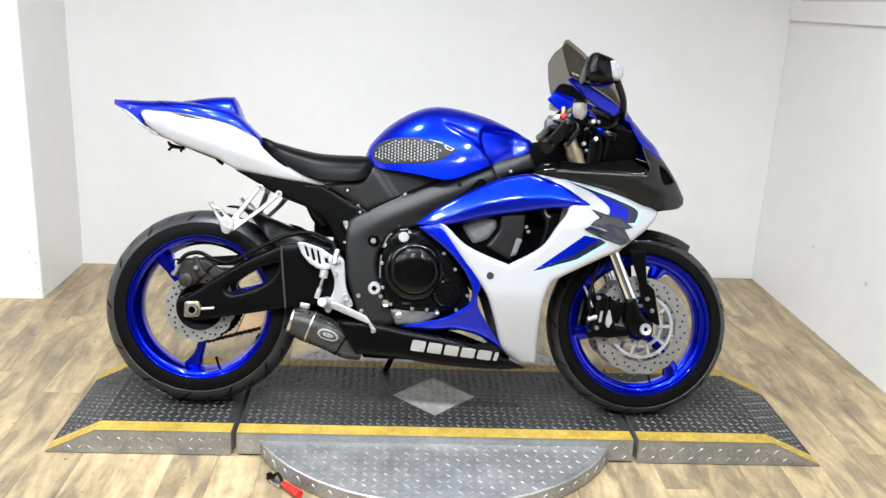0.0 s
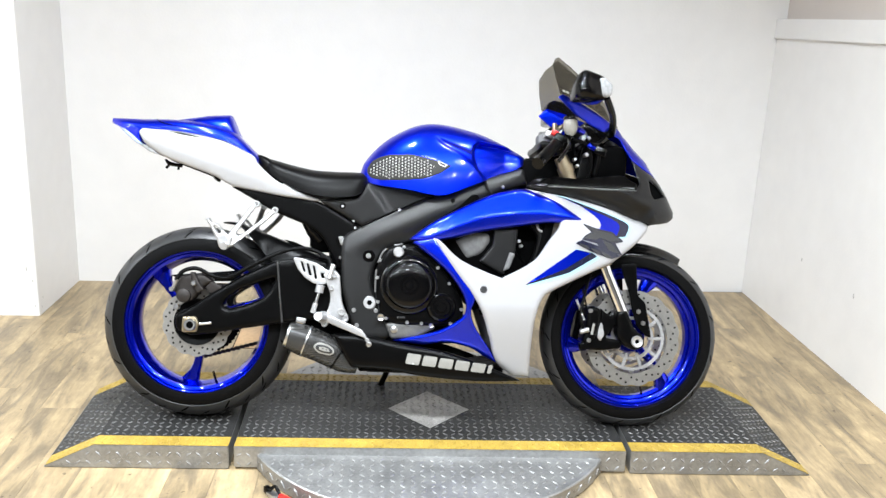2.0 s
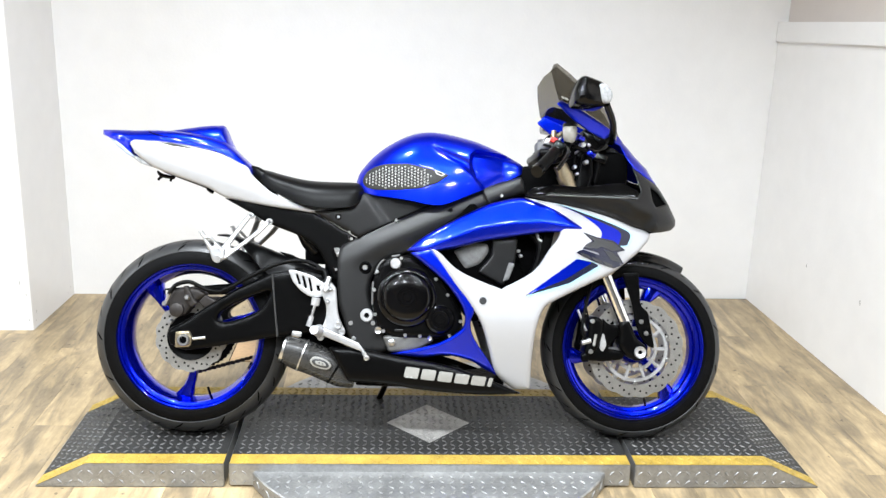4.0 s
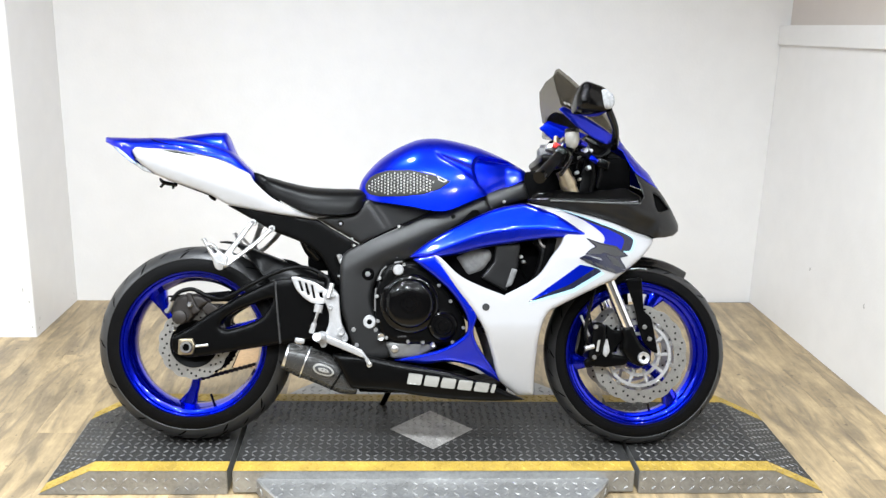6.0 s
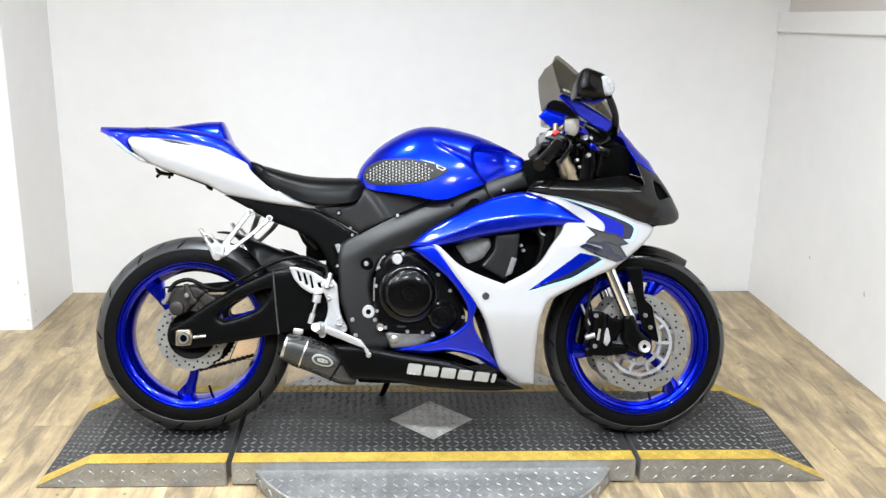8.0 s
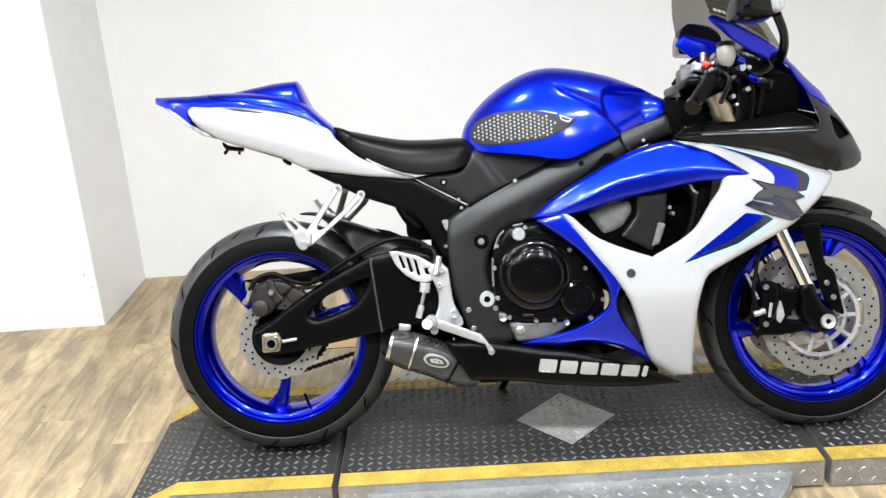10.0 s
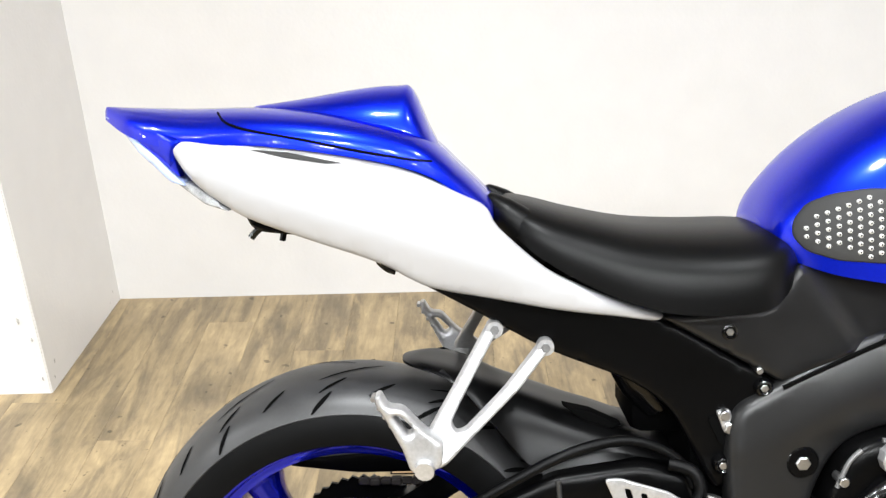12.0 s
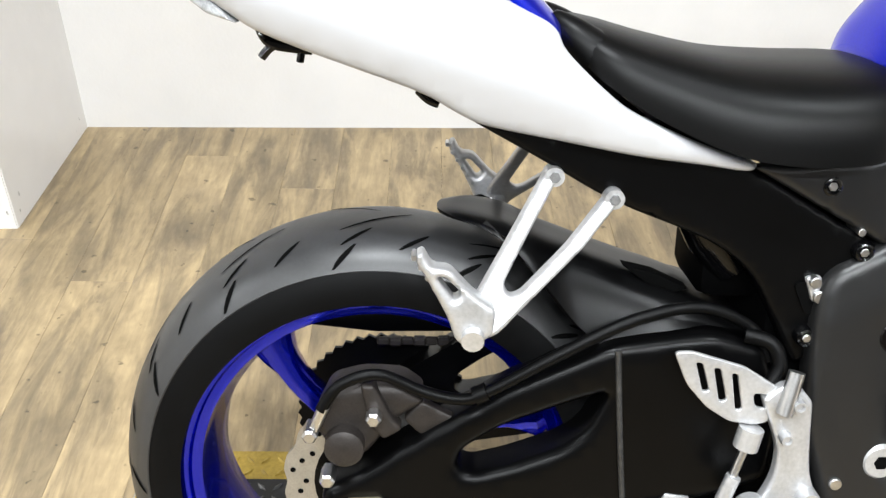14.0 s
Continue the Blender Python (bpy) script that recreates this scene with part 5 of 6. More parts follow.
part("fairing_bolt", at_axle(disc_bm(0.011, FAIR(0.2, 0.448) - 0.003, FAIR(0.2, 0.448) + 0.01, 20), 0.2, 0, 0.448), GREYDECAL, main_fairing)

# decals on the fairing
def decal(name, outline, mat, lift, depth=FAIR, label="", parent=None):
    panel(name, outline, lambda x, z: depth(x, z) - lift, mat, parent or main_fairing, label, thick=0.0012, edge=0.0, r=0.003, cell=0.010)


decal("swoosh_stripe", curve([(0.415, 0.752), (0.519, 0.720), (0.595, 0.695), (0.655, 0.672), (0.672, 0.652), (0.654, 0.616)], [(0.654, 0.616), (0.612, 0.620), (0.562, 0.640)], [(0.562, 0.640), (0.566, 0.660), (0.55, 0.682), (0.49, 0.722), (0.415, 0.752)]), CYAN, 0.0006, label="pale cyan edge of the stripe")
decal("swoosh_stripe", curve([(0.423, 0.748), (0.519, 0.716), (0.595, 0.690), (0.650, 0.668), (0.662, 0.651), (0.648, 0.622)], [(0.648, 0.622), (0.612, 0.622), (0.562, 0.642)], [(0.562, 0.642), (0.566, 0.660), (0.55, 0.682), (0.49, 0.720), (0.423, 0.748)]), NAVY, 0.0012, label="dark navy stripe")
decal("swoosh_stripe", curve([(0.44, 0.739), (0.518, 0.708), (0.575, 0.688), (0.620, 0.668), (0.629, 0.650), (0.618, 0.625)], [(0.618, 0.625), (0.604, 0.624), (0.560, 0.642)], [(0.560, 0.642), (0.565, 0.660), (0.55, 0.681), (0.50, 0.715), (0.44, 0.739)]), BLUE, 0.0018, label="blue stripe")
decal("slash_stripe", [(0.325, 0.459), (0.484, 0.579), (0.538, 0.569), (0.562, 0.552), (0.464, 0.494)], CYAN, 0.0006, label="pale cyan edge of the stripe")
decal("slash_stripe", [(0.328, 0.464), (0.484, 0.578), (0.536, 0.568), (0.552, 0.558), (0.461, 0.505)], NAVY, 0.0012, label="dark navy stripe")
decal("slash_stripe", [(0.332, 0.468), (0.482, 0.577), (0.530, 0.567), (0.450, 0.517)], BLUE, 0.0018, label="blue stripe")
decal("emblem", [(0.505, 0.659), (0.550, 0.645), (0.602, 0.636), (0.641, 0.607), (0.612, 0.600), (0.637, 0.563), (0.588, 0.573), (0.556, 0.588), (0.550, 0.598), (0.500, 0.609), (0.515, 0.624), (0.533, 0.633)], NAVY, 0.0024, label="black outline of the emblem")
decal("emblem", [(0.513, 0.655), (0.552, 0.640), (0.600, 0.631), (0.630, 0.609), (0.596, 0.604), (0.560, 0.617), (0.548, 0.610), (0.508, 0.612), (0.520, 0.624), (0.540, 0.632)], GREYDECAL, 0.0034, label="dark grey angular emblem")
decal("emblem", [(0.566, 0.610), (0.598, 0.599), (0.627, 0.568), (0.592, 0.577)], GREYDECAL, 0.0034, label="dark grey angular emblem")
decal("emblem_base", [(0.480, 0.597), (0.500, 0.607), (0.556, 0.590), (0.632, 0.561), (0.600, 0.551), (0.536, 0.571)], NAVY, 0.0030, label="black base of the emblem")
for k in range(3):
    x0, z0 = 0.492 + 0.036 * k, 0.598 - 0.0125 * k
    decal("emblem_block", [(x0, z0), (x0 + 0.029, z0 - 0.009), (x0 + 0.036, z0 - 0.020), (x0 + 0.010, z0 - 0.013)], GREYDECAL, 0.0042, label="dark grey plain block")
# maker's mark on the belly pan as plain blocks
BELLY = lambda x, z: -0.178 + 0.2 * max(0, 0.22 - z) - 0.05 * min(0, x - 0.1)
for k in range(6):
    x0 = -0.030 + 0.0505 * k
    w2, h2 = (0.042 if k < 5 else 0.012), 0.0160 - 0.0005 * k
    z0, z1 = 0.2295 - 0.112 * (x0 + 0.03), 0.2295 - 0.112 * (x0 + w2 + 0.03)
    panel("plain_mark", [(x0 + 0.004, z0 + h2), (x0 + w2 + 0.004, z1 + h2), (x0 + w2 - 0.003, z1 - h2), (x0 - 0.003, z0 - h2)], lambda x, z: BELLY(x, z) - 0.0034, SILVERDECAL, belly_pan, "plain silver block", thick=0.0034, edge=0.0, r=0.005, cell=0.006)

# nose, headlamp cowl and screen
XS = lambda z: np.interp(z, [0.66, 0.69, 0.71, 0.757, 0.80, 0.842, 0.872, 0.912, 0.956, 1.007, 1.055, 1.137, 1.171, 1.211], [0.815, 0.842, 0.842, 0.82, 0.794, 0.763, 0.745, 0.705, 0.668, 0.648, 0.622, 0.545, 0.505, 0.455])
NOSE = lambda x, z: -min(0.175, 0.010 + 0.40 * math.sqrt(max(0.0, XS(z) - x)) * (1.0 if z < 0.95 else 0.85))
def nose_y(x, z):
    """The nose panel: flush with the fairing along its lower edge, with a ledge above the lip."""
    zf = np.interp(x, [0.33, 0.476, 0.546, 0.619, 0.68, 0.736], [0.763, 0.738, 0.722, 0.701, 0.679, 0.662])
    w = max(ease((z - zf) / 0.07), ease((x - 0.70) / 0.05))
    lip = np.interp(x, [0.476, 0.62, 0.79], [0.745, 0.718, 0.692])
    return (1 - w) * (FAIR(x, z) + 0.009) + w * NOSE(x, z) - 0.006 * ease((lip - z) / 0.006) * ease((x - 0.50) / 0.1) * ease((0.77 - x) / 0.07)


HOLE = [(0.735, 0.808), (0.762, 0.796), (0.796, 0.757), (0.750, 0.744), (0.739, 0.762)]
panel("nose_panel", [(0.33, 0.772), (0.407, 0.780), (0.507, 0.772), (0.60, 0.768), (0.675, 0.762), (0.698, 0.790), (0.680, 0.85), (0.672, 0.868), (0.722, 0.840), (0.778, 0.817), (0.808, 0.775), (0.838, 0.714), (0.838, 0.690), (0.818, 0.675), (0.776, 0.667), (0.738, 0.664), (0.722, 0.672), (0.680, 0.681), (0.619, 0.703), (0.546, 0.724), (0.476, 0.740)], nose_y, GREYPLASTIC, bike, "dark grey plastic nose panel", thick=0.008, edge=0.006, r=0.006, mirror=True, holes=[HOLE])
panel("intake_duct", [(0.715, 0.83), (0.765, 0.812), (0.808, 0.757), (0.79, 0.725), (0.735, 0.735), (0.72, 0.76)], lambda x, z: min(0.0, nose_y(x, z) + 0.016), GAP, bike, "dark mouth of the air intake", thick=0.004, edge=0.0, mirror=True)
panel("inner_scoop", [(0.33, 0.772), (0.60, 0.770), (0.684, 0.766), (0.69, 0.79), (0.64, 0.820), (0.595, 0.815), (0.50, 0.802), (0.42, 0.808), (0.36, 0.80)], lambda x, z: -0.152 + 0.35 * max(0, z - 0.77), GLOSSBLACK, bike, "black inner fairing tray", thick=0.01, edge=0.006, r=0.01, mirror=True)
# the gloss edge's highlight, modelled as a thin grey tube
for sd in (-1, 1):
    tube("tray_highlight", [(0.40, sd * 0.158, 0.773), (0.52, sd * 0.158, 0.771), (0.62, sd * 0.156, 0.769), (0.684, sd * 0.150, 0.768)], 0.0022, DULL, bike, "pale strip for the highlight on the tray edge", n=8)
panel("nose_cowl", [(0.425, 1.056), (0.441, 1.067), (0.501, 1.046), (0.569, 1.014), (0.617, 0.988), (0.662, 0.962), (0.703, 0.914), (0.744, 0.874), (0.778, 0.819), (0.727, 0.839), (0.676, 0.866), (0.655, 0.900), (0.640, 0.938), (0.583, 0.956), (0.536, 0.974), (0.482, 1.006)], NOSE, BLUE, bike, "metallic blue nose cowl", thick=0.008, edge=0.005, r=0.006, mirror=True)
panel("cowl_inner", [(0.405, 1.035), (0.43, 1.055), (0.489, 1.030), (0.50, 1.0), (0.497, 0.966), (0.475, 0.976)], 0.10, BLUE, bike, "inner face of the blue nose cowl", thick=0.006, edge=0.003, r=0.006)
SCR = lambda x, z: -(0.006 + 0.40 * math.sqrt(max(0.0, XS(z) - 0.006 - x)))
windscreen = panel("windscreen", [(0.428, 1.064), (0.416, 1.115), (0.410, 1.162), (0.425, 1.190), (0.452, 1.208), (0.497, 1.172), (0.537, 1.137), (0.614, 1.055), (0.640, 1.007), (0.653, 0.968), (0.617, 0.988), (0.569, 1.014), (0.501, 1.046)], SCR, SMOKE, bike, "smoked acrylic windscreen", thick=0.003, edge=0.0, cell=0.010, mirror=True)
for k in range(3):
    decal("screen_mark", [(0.437 + 0.012 * k, 1.078 - 0.003 * k), (0.446 + 0.012 * k, 1.076 - 0.003 * k), (0.448 + 0.012 * k, 1.068 - 0.003 * k), (0.439 + 0.012 * k, 1.070 - 0.003 * k)], SILVERDECAL, 0.0012, SCR, "plain pale mark on the screen", windscreen)
# mirrors: a wedge-shaped shell, flat towards the rider, with a clear indicator at its outer end
for sd in (-1, 1):
    mo = [(0.447, 1.028), (0.449, 1.072), (0.462, 1.104), (0.480, 1.114), (0.534, 1.099), (0.562, 1.075), (0.566, 1.046), (0.544, 1.027), (0.509, 1.022)]
    bm = panel_bm(mo, lambda x, z: -0.335 + 0.25 * max(0, x - 0.47), thick=0.10, edge=0.028, cell=0.012, r=0.012)
    if sd > 0:
        bmesh.ops.scale(bm, vec=(1, -1, 1), verts=bm.verts)
    mr = part("mirror", bm, GLOSSBLACK, bike, "gloss black mirror with clear indicator", angle=60)
    bm = panel_bm([(0.515, 1.086), (0.536, 1.092), (0.562, 1.071), (0.564, 1.049), (0.554, 1.033), (0.532, 1.032), (0.520, 1.05)], lambda x, z: -0.3375 + 0.25 * max(0, x - 0.47), thick=0.03, edge=0.012, cell=0.008, r=0.008)
    if sd > 0:
        bmesh.ops.scale(bm, vec=(1, -1, 1), verts=bm.verts)
    part("indicator_lens", bm, LENS, mr, "clear indicator lens", angle=60)
    tube("mirror_stem", [(0.552, sd * 0.275, 1.035), (0.580, sd * 0.24, 0.99), (0.592, sd * 0.19, 0.955), (0.600, sd * 0.13, 0.952)], 0.013, GLOSSBLACK, bike, taper=[0.011, 0.010, 0.012, 0.018], n=16)

# fork, front caliper, mudguard
FT, FB = Vector((0.448, 0, 0.872)), Vector((0.693, 0, 0.30))
fd = (FB - FT)
for sd in (-1, 1):
    def fp(t, sd=sd):
        q = FT + fd * t
        return (q.x, sd * 0.104, q.z)
    tube("fork_tube", [fp(0.0), fp(0.57)], 0.0225, BRONZE, bike, "bronze anodised fork tube", n=24)
    tube("fork_slider", [fp(0.56), fp(0.88)], 0.0195, CHROME, bike, "chromed fork slider", n=24)
    tube("fork_seal", [fp(0.545), fp(0.605)], 0.027, BRONZE, bike, n=24)
    tube("fork_collar", [fp(0.05), fp(0.09)], 0.0265, BRONZE, bike, n=24)
    near = sd < 0
    panel("fork_leg", [(0.634, 0.372), (0.640, 0.388), (0.668, 0.396), (0.695, 0.332), (0.728, 0.308), (0.730, 0.273), (0.695, 0.260), (0.658, 0.280), (0.634, 0.313), (0.640, 0.345)], -0.126 if near else 0.084, SATIN, bike, "satin black fork leg", thick=0.042, edge=0.014, r=0.015, cell=0.009)
    panel("caliper_bracket", [(0.59, 0.395), (0.605, 0.378), (0.640, 0.372), (0.645, 0.345), (0.630, 0.330), (0.605, 0.30), (0.668, 0.290), (0.652, 0.266), (0.59, 0.259), (0.545, 0.262), (0.525, 0.256), (0.52, 0.28), (0.56, 0.30), (0.585, 0.33)], -0.108 if near else 0.088, SATIN, bike, "black caliper bracket", thick=0.02, edge=0.006, r=0.008, cell=0.010)
    cal = panel("front_caliper", [(0.545, 0.395), (0.565, 0.402), (0.588, 0.39), (0.588, 0.35), (0.572, 0.30), (0.545, 0.276), (0.528, 0.29), (0.538, 0.33)], -0.122 if near else 0.046, SATIN, bike, "black radial front brake caliper", thick=0.076, edge=0.012, r=0.012, cell=0.009)
    for bx, bz in ((0.552, 0.386), (0.548, 0.292)):
        part("caliper_bolt", at_axle(disc_bm(0.007, -0.126 if near else 0.126, -0.11 if near else 0.11, 12), bx, 0, bz), STEEL, cal)
    tube("caliper_mark", [(0.563, sd * 0.1235, 0.345), (0.557, sd * 0.1235, 0.310)], 0.004, SILVERDECAL, cal, flat=0.3)
    panel("caliper_pad", [(0.582, 0.345), (0.592, 0.348), (0.60, 0.31), (0.588, 0.29), (0.578, 0.30)], -0.112 if near else 0.112, ALU, bike, "bare metal pad spring", thick=0.004, edge=0.001, r=0.004, cell=0.01)
    tube("brake_hose", [(0.54, sd * 0.115, 0.315), (0.52, sd * 0.12, 0.36), (0.535, sd * 0.11, 0.44), (0.56, sd * 0.09, 0.52)], 0.005, PLASTIC, bike)
    tube("banjo_fitting", [(0.520, sd * 0.118, 0.318), (0.548, sd * 0.118, 0.326)], 0.008, ALU, bike)
tube("speed_sensor_wire", [(0.51, -0.10, 0.42), (0.535, -0.11, 0.355)], 0.004, STEEL, bike)
tube("speed_sensor_wire", [(0.53, -0.10, 0.455), (0.545, -0.105, 0.385)], 0.003, PLASTIC, bike)
part("front_axle", at_axle(closed_lathe([(0.006, -0.122), (0.007, -0.130), (0.017, -0.133), (0.019, -0.129), (0.019, -0.10)], 24), AF[0], 0, AF[1] - 0.006), ALU, bike)
for bx, bz in ((0.712, 0.385), (0.728, 0.348)):
    part("stay_bolt", at_axle(disc_bm(0.007, -0.1035, -0.09, 12), bx, 0, bz), STEEL, bike)
part("front_mudguard", arc_shell(AF, 0.312, 57, 140, 0.066, 0.030, taper=0.12), MUDM, bike, "gloss black front mudguard")
panel("mudguard_side", curve([(0.590, 0.545), (0.625, 0.580), (0.68, 0.602), (0.731, 0.600), (0.80, 0.579), (0.872, 0.550)], [(0.872, 0.550), (0.845, 0.552), (0.796, 0.562), (0.738, 0.564), (0.673, 0.552), (0.590, 0.530)]), lambda x, z: -0.055 + 0.5 * max(0, z - 0.565) + 0.35 * max(0, x - 0.74), MUDM, bike, "", thick=0.004, edge=0.004, r=0.01, mirror=True)
panel("mudguard_stay", [(0.650, 0.536), (0.703, 0.540), (0.710, 0.436), (0.735, 0.415), (0.757, 0.300), (0.736, 0.308), (0.707, 0.339), (0.693, 0.387), (0.682, 0.442)], -0.098, SATIN, bike, "black mudguard stay", thick=0.006, edge=0.003, r=0.01, mirror=True)

# dark structure behind the bars
part("steering_head", box_bm(0.31, 0.47, -0.085, 0.085, 0.70, 0.872, 0.035), DARK, bike, "black steering head")
panel("inner_fairing", [(0.34, 0.77), (0.38, 0.86), (0.47, 0.95), (0.52, 0.99), (0.64, 0.955), (0.68, 0.87), (0.70, 0.79), (0.66, 0.70), (0.5, 0.70)], 0.085, SATIN, bike, "black inner fairing", thick=0.008, edge=0.004, r=0.01, cell=0.02)
panel("inner_bracket", [(0.50, 0.80), (0.53, 0.93), (0.60, 0.945), (0.645, 0.92), (0.66, 0.86), (0.67, 0.80)], -0.075, SATIN, bike, "black fairing bracket", thick=0.01, edge=0.004, r=0.01, cell=0.016)

# bars and controls
for sd in (-1, 1):
    tube("handlebar", [(0.44, sd * 0.10, 0.915), (0.415, sd * 0.18, 0.905), (0.355, sd * 0.28, 0.845)], 0.011, GLOSSBLACK, bike)
    tube("grip", [(0.418, sd * 0.185, 0.903), (0.352, sd * 0.285, 0.838)], 0.0175, PLASTIC, bike, "black rubber grip", n=20)
    tube("bar_end", [(0.352, sd * 0.285, 0.838), (0.343, sd * 0.298, 0.829)], 0.019, GLOSSBLACK, bike, n=20)
    tube("control_lever", [(0.45, sd * 0.18, 0.92), (0.445, sd * 0.25, 0.89), (0.40, sd * 0.33, 0.835)], 0.006, GLOSSBLACK, bike)
    part("switch_housing", move(box_bm(-0.02, 0.02, -0.028, 0.028, -0.02, 0.025, 0.008), pose(0.425, sd * 0.165, 0.912, 0, 25, 0)), GLOSSBLACK, bike)
part("lever_perch", move(box_bm(-0.016, 0.016, -0.022, 0.022, -0.010, 0.012, 0.005), pose(0.405, -0.135, 0.935, 0, 20, 0)), STEEL, bike, "bare metal lever perch")
tube("hose_fitting", [(0.492, -0.150, 0.955), (0.512, -0.140, 0.948)], 0.010, BLUE_WHEEL, bike, "blue anodised hose fitting", n=14)
tube("hose_fitting", [(0.430, -0.150, 0.955), (0.445, -0.140, 0.968)], 0.006, BRONZE, bike, "gold hose fitting", n=12)
tube("reservoir_hose", [(0.468, -0.160, 0.934), (0.462, -0.158, 0.915), (0.470, -0.145, 0.905)], 0.0055, PLASTIC, bike, n=10)
part("kill_switch", move(box_bm(-0.012, 0.010, -0.012, 0.012, -0.006, 0.010, 0.003), pose(0.415, -0.172, 0.937, 0, 25, 0)), RED, bike, "red kill switch")
res = part("fluid_reservoir", move(closed_lathe([(0.019, 0.022), (0.0225, 0.016), (0.022, -0.006), (0.016, -0.022), (0.009, -0.028)], 24), pose(0.466, -0.16, 0.962, 90, 0, 0)), CLOUDY, bike, "cloudy plastic brake fluid reservoir")
part("reservoir_cap", move(closed_lathe([(0.019, 0.011), (0.0225, 0.007), (0.0225, 0.0)], 20), pose(0.466, -0.16, 0.984, 90, 0, 0)), GLOSSBLACK, res)
tube("master_cylinder", [(0.455, -0.165, 0.93), (0.478, -0.13, 0.935)], 0.012, GLOSSBLACK, bike)
part("top_yoke", box_bm(0.375, 0.47, -0.135, 0.135, 0.895, 0.920, 0.01), SATIN, bike, "black top yoke")
part("yoke_nut", move(closed_lathe([(0.016, 0.02), (0.019, 0.012), (0.019, -0.01)], 6), pose(0.41, 0, 0.945, 90, 0, 0)), DULL, bike)
for sd in (-1, 1):
    cap = part("fork_cap", move(closed_lathe([(0.014, 0.02), (0.017, 0.015), (0.021, 0.012), (0.023, -0.01)], 24), pose(0.43, sd * 0.104, 0.935, 90, 0, 0)), BLUE_WHEEL, bike, "blue anodised fork cap")
    part("cap_adjuster", move(closed_lathe([(0.006, 0.014), (0.008, 0.010), (0.008, -0.012)], 12), pose(0.426, sd * 0.104, 0.966, 90, 0, 0)), BRONZE, cap, "gold adjuster screw")
    tube("yoke_clamp", [(0.44, sd * 0.104, 0.925), (0.455, sd * 0.104, 0.885)], 0.031, SATIN, bike, n=20)
part("ignition_lock", box_bm(0.385, 0.425, -0.028, 0.028, 0.915, 0.955, 0.008), DULL, bike)
tube("clutch_cable", [(0.40, 0.12, 0.93), (0.45, 0.05, 0.99), (0.52, -0.03, 0.96), (0.50, -0.08, 0.88)], 0.005, PLASTIC, bike)
tube("brake_line", [(0.478, -0.13, 0.93), (0.53, -0.12, 0.91), (0.545, -0.11, 0.85), (0.53, -0.10, 0.78)], 0.0055, PLASTIC, bike)
tube("wiring_loom", [(0.50, -0.11, 0.90), (0.54, -0.10, 0.925), (0.57, -0.10, 0.89), (0.56, -0.09, 0.82)], 0.008, PLASTIC, bike)
part("connector", move(box_bm(-0.014, 0.014, -0.01, 0.01, -0.008, 0.008, 0.003), pose(0.54, -0.125, 0.905, 0, 35, 0)), BLUE_WHEEL, bike, "blue wiring connector")
for (x, y, z, r) in ((0.515, -0.12, 0.935, 0.009), (0.525, -0.125, 0.88, 0.007), (0.49, -0.12, 0.865, 0.006)):
    part("bracket_bolt", at_axle(disc_bm(r, y - 0.01, y + 0.02, 10), x, 0, z), STEEL, bike)
for k, (x, y, z, r) in enumerate(((0.452, -0.125, 0.905, 0.010), (0.470, -0.10, 0.955, 0.008), (0.505, -0.09, 0.915, 0.006), (0.535, -0.115, 0.935, 0.006), (0.56, -0.105, 0.905, 0.005), (0.50, -0.115, 0.845, 0.005))):
    part("bar_fitting", at_axle(closed_lathe([(r * 0.5, y - 0.006), (r * 0.9, y - 0.005), (r, y), (r, y + 0.02)], 10), x, 0, z), (ALU, DULL, STEEL)[k % 3], bike)
tube("throttle_cable", [(0.425, -0.15, 0.93), (0.47, -0.13, 0.975), (0.525, -0.10, 0.955), (0.548, -0.095, 0.905)], 0.0035, STEEL, bike, n=8)
tube("throttle_cable", [(0.425, -0.14, 0.92), (0.48, -0.12, 0.945), (0.535, -0.09, 0.93), (0.552, -0.085, 0.87)], 0.0035, PLASTIC, bike, n=8)
tube("hose_guard", [(0.508, -0.115, 0.958), (0.530, -0.118, 0.925), (0.560, -0.112, 0.918), (0.585, -0.105, 0.935)], 0.006, GLOSSBLACK, bike, n=10)
part("fuse_box", move(box_bm(-0.02, 0.02, -0.012, 0.012, -0.014, 0.014, 0.004), pose(0.575, -0.10, 0.895, 0, 20, 0)), GLOSSBLACK, bike)
part("instrument_panel", move(box_bm(-0.03, 0.03, -0.11, 0.11, -0.045, 0.045, 0.015), pose(0.56, 0, 0.955, 0, -30, 0)), GLOSSBLACK, bike, "black instrument panel")
part("headlamp_unit", box_bm(0.55, 0.67, -0.10, 0.10, 0.80, 0.92, 0.03), DARK, bike)

# exhaust silencer
def oval_tube(path, radii, flat, n=40):
    return tube_bm(path, 0.05, n=n, taper=radii, flat=flat, smooth=8)


sil = part("silencer", oval_tube([(-0.350, -0.108, 0.273), (-0.30, -0.107, 0.255), (-0.255, -0.105, 0.234), (-0.222, -0.103, 0.216), (-0.18, -0.10, 0.205)], [0.049, 0.0495, 0.048, 0.043, 0.034], 0.85), CARBON, bike, "short dark exhaust silencer")
part("end_cap", oval_tube([(-0.398, -0.113, 0.288), (-0.386, -0.112, 0.285), (-0.365, -0.110, 0.278), (-0.340, -0.108, 0.269)], [0.041, 0.0445, 0.048, 0.0503], 0.85), CARBON, sil, "carbon-fibre end cap")
part("outlet", oval_tube([(-0.405, -0.114, 0.290), (-0.393, -0.113, 0.286)], [0.0375, 0.0375], 0.85), STEEL, sil, "bare steel outlet ring")
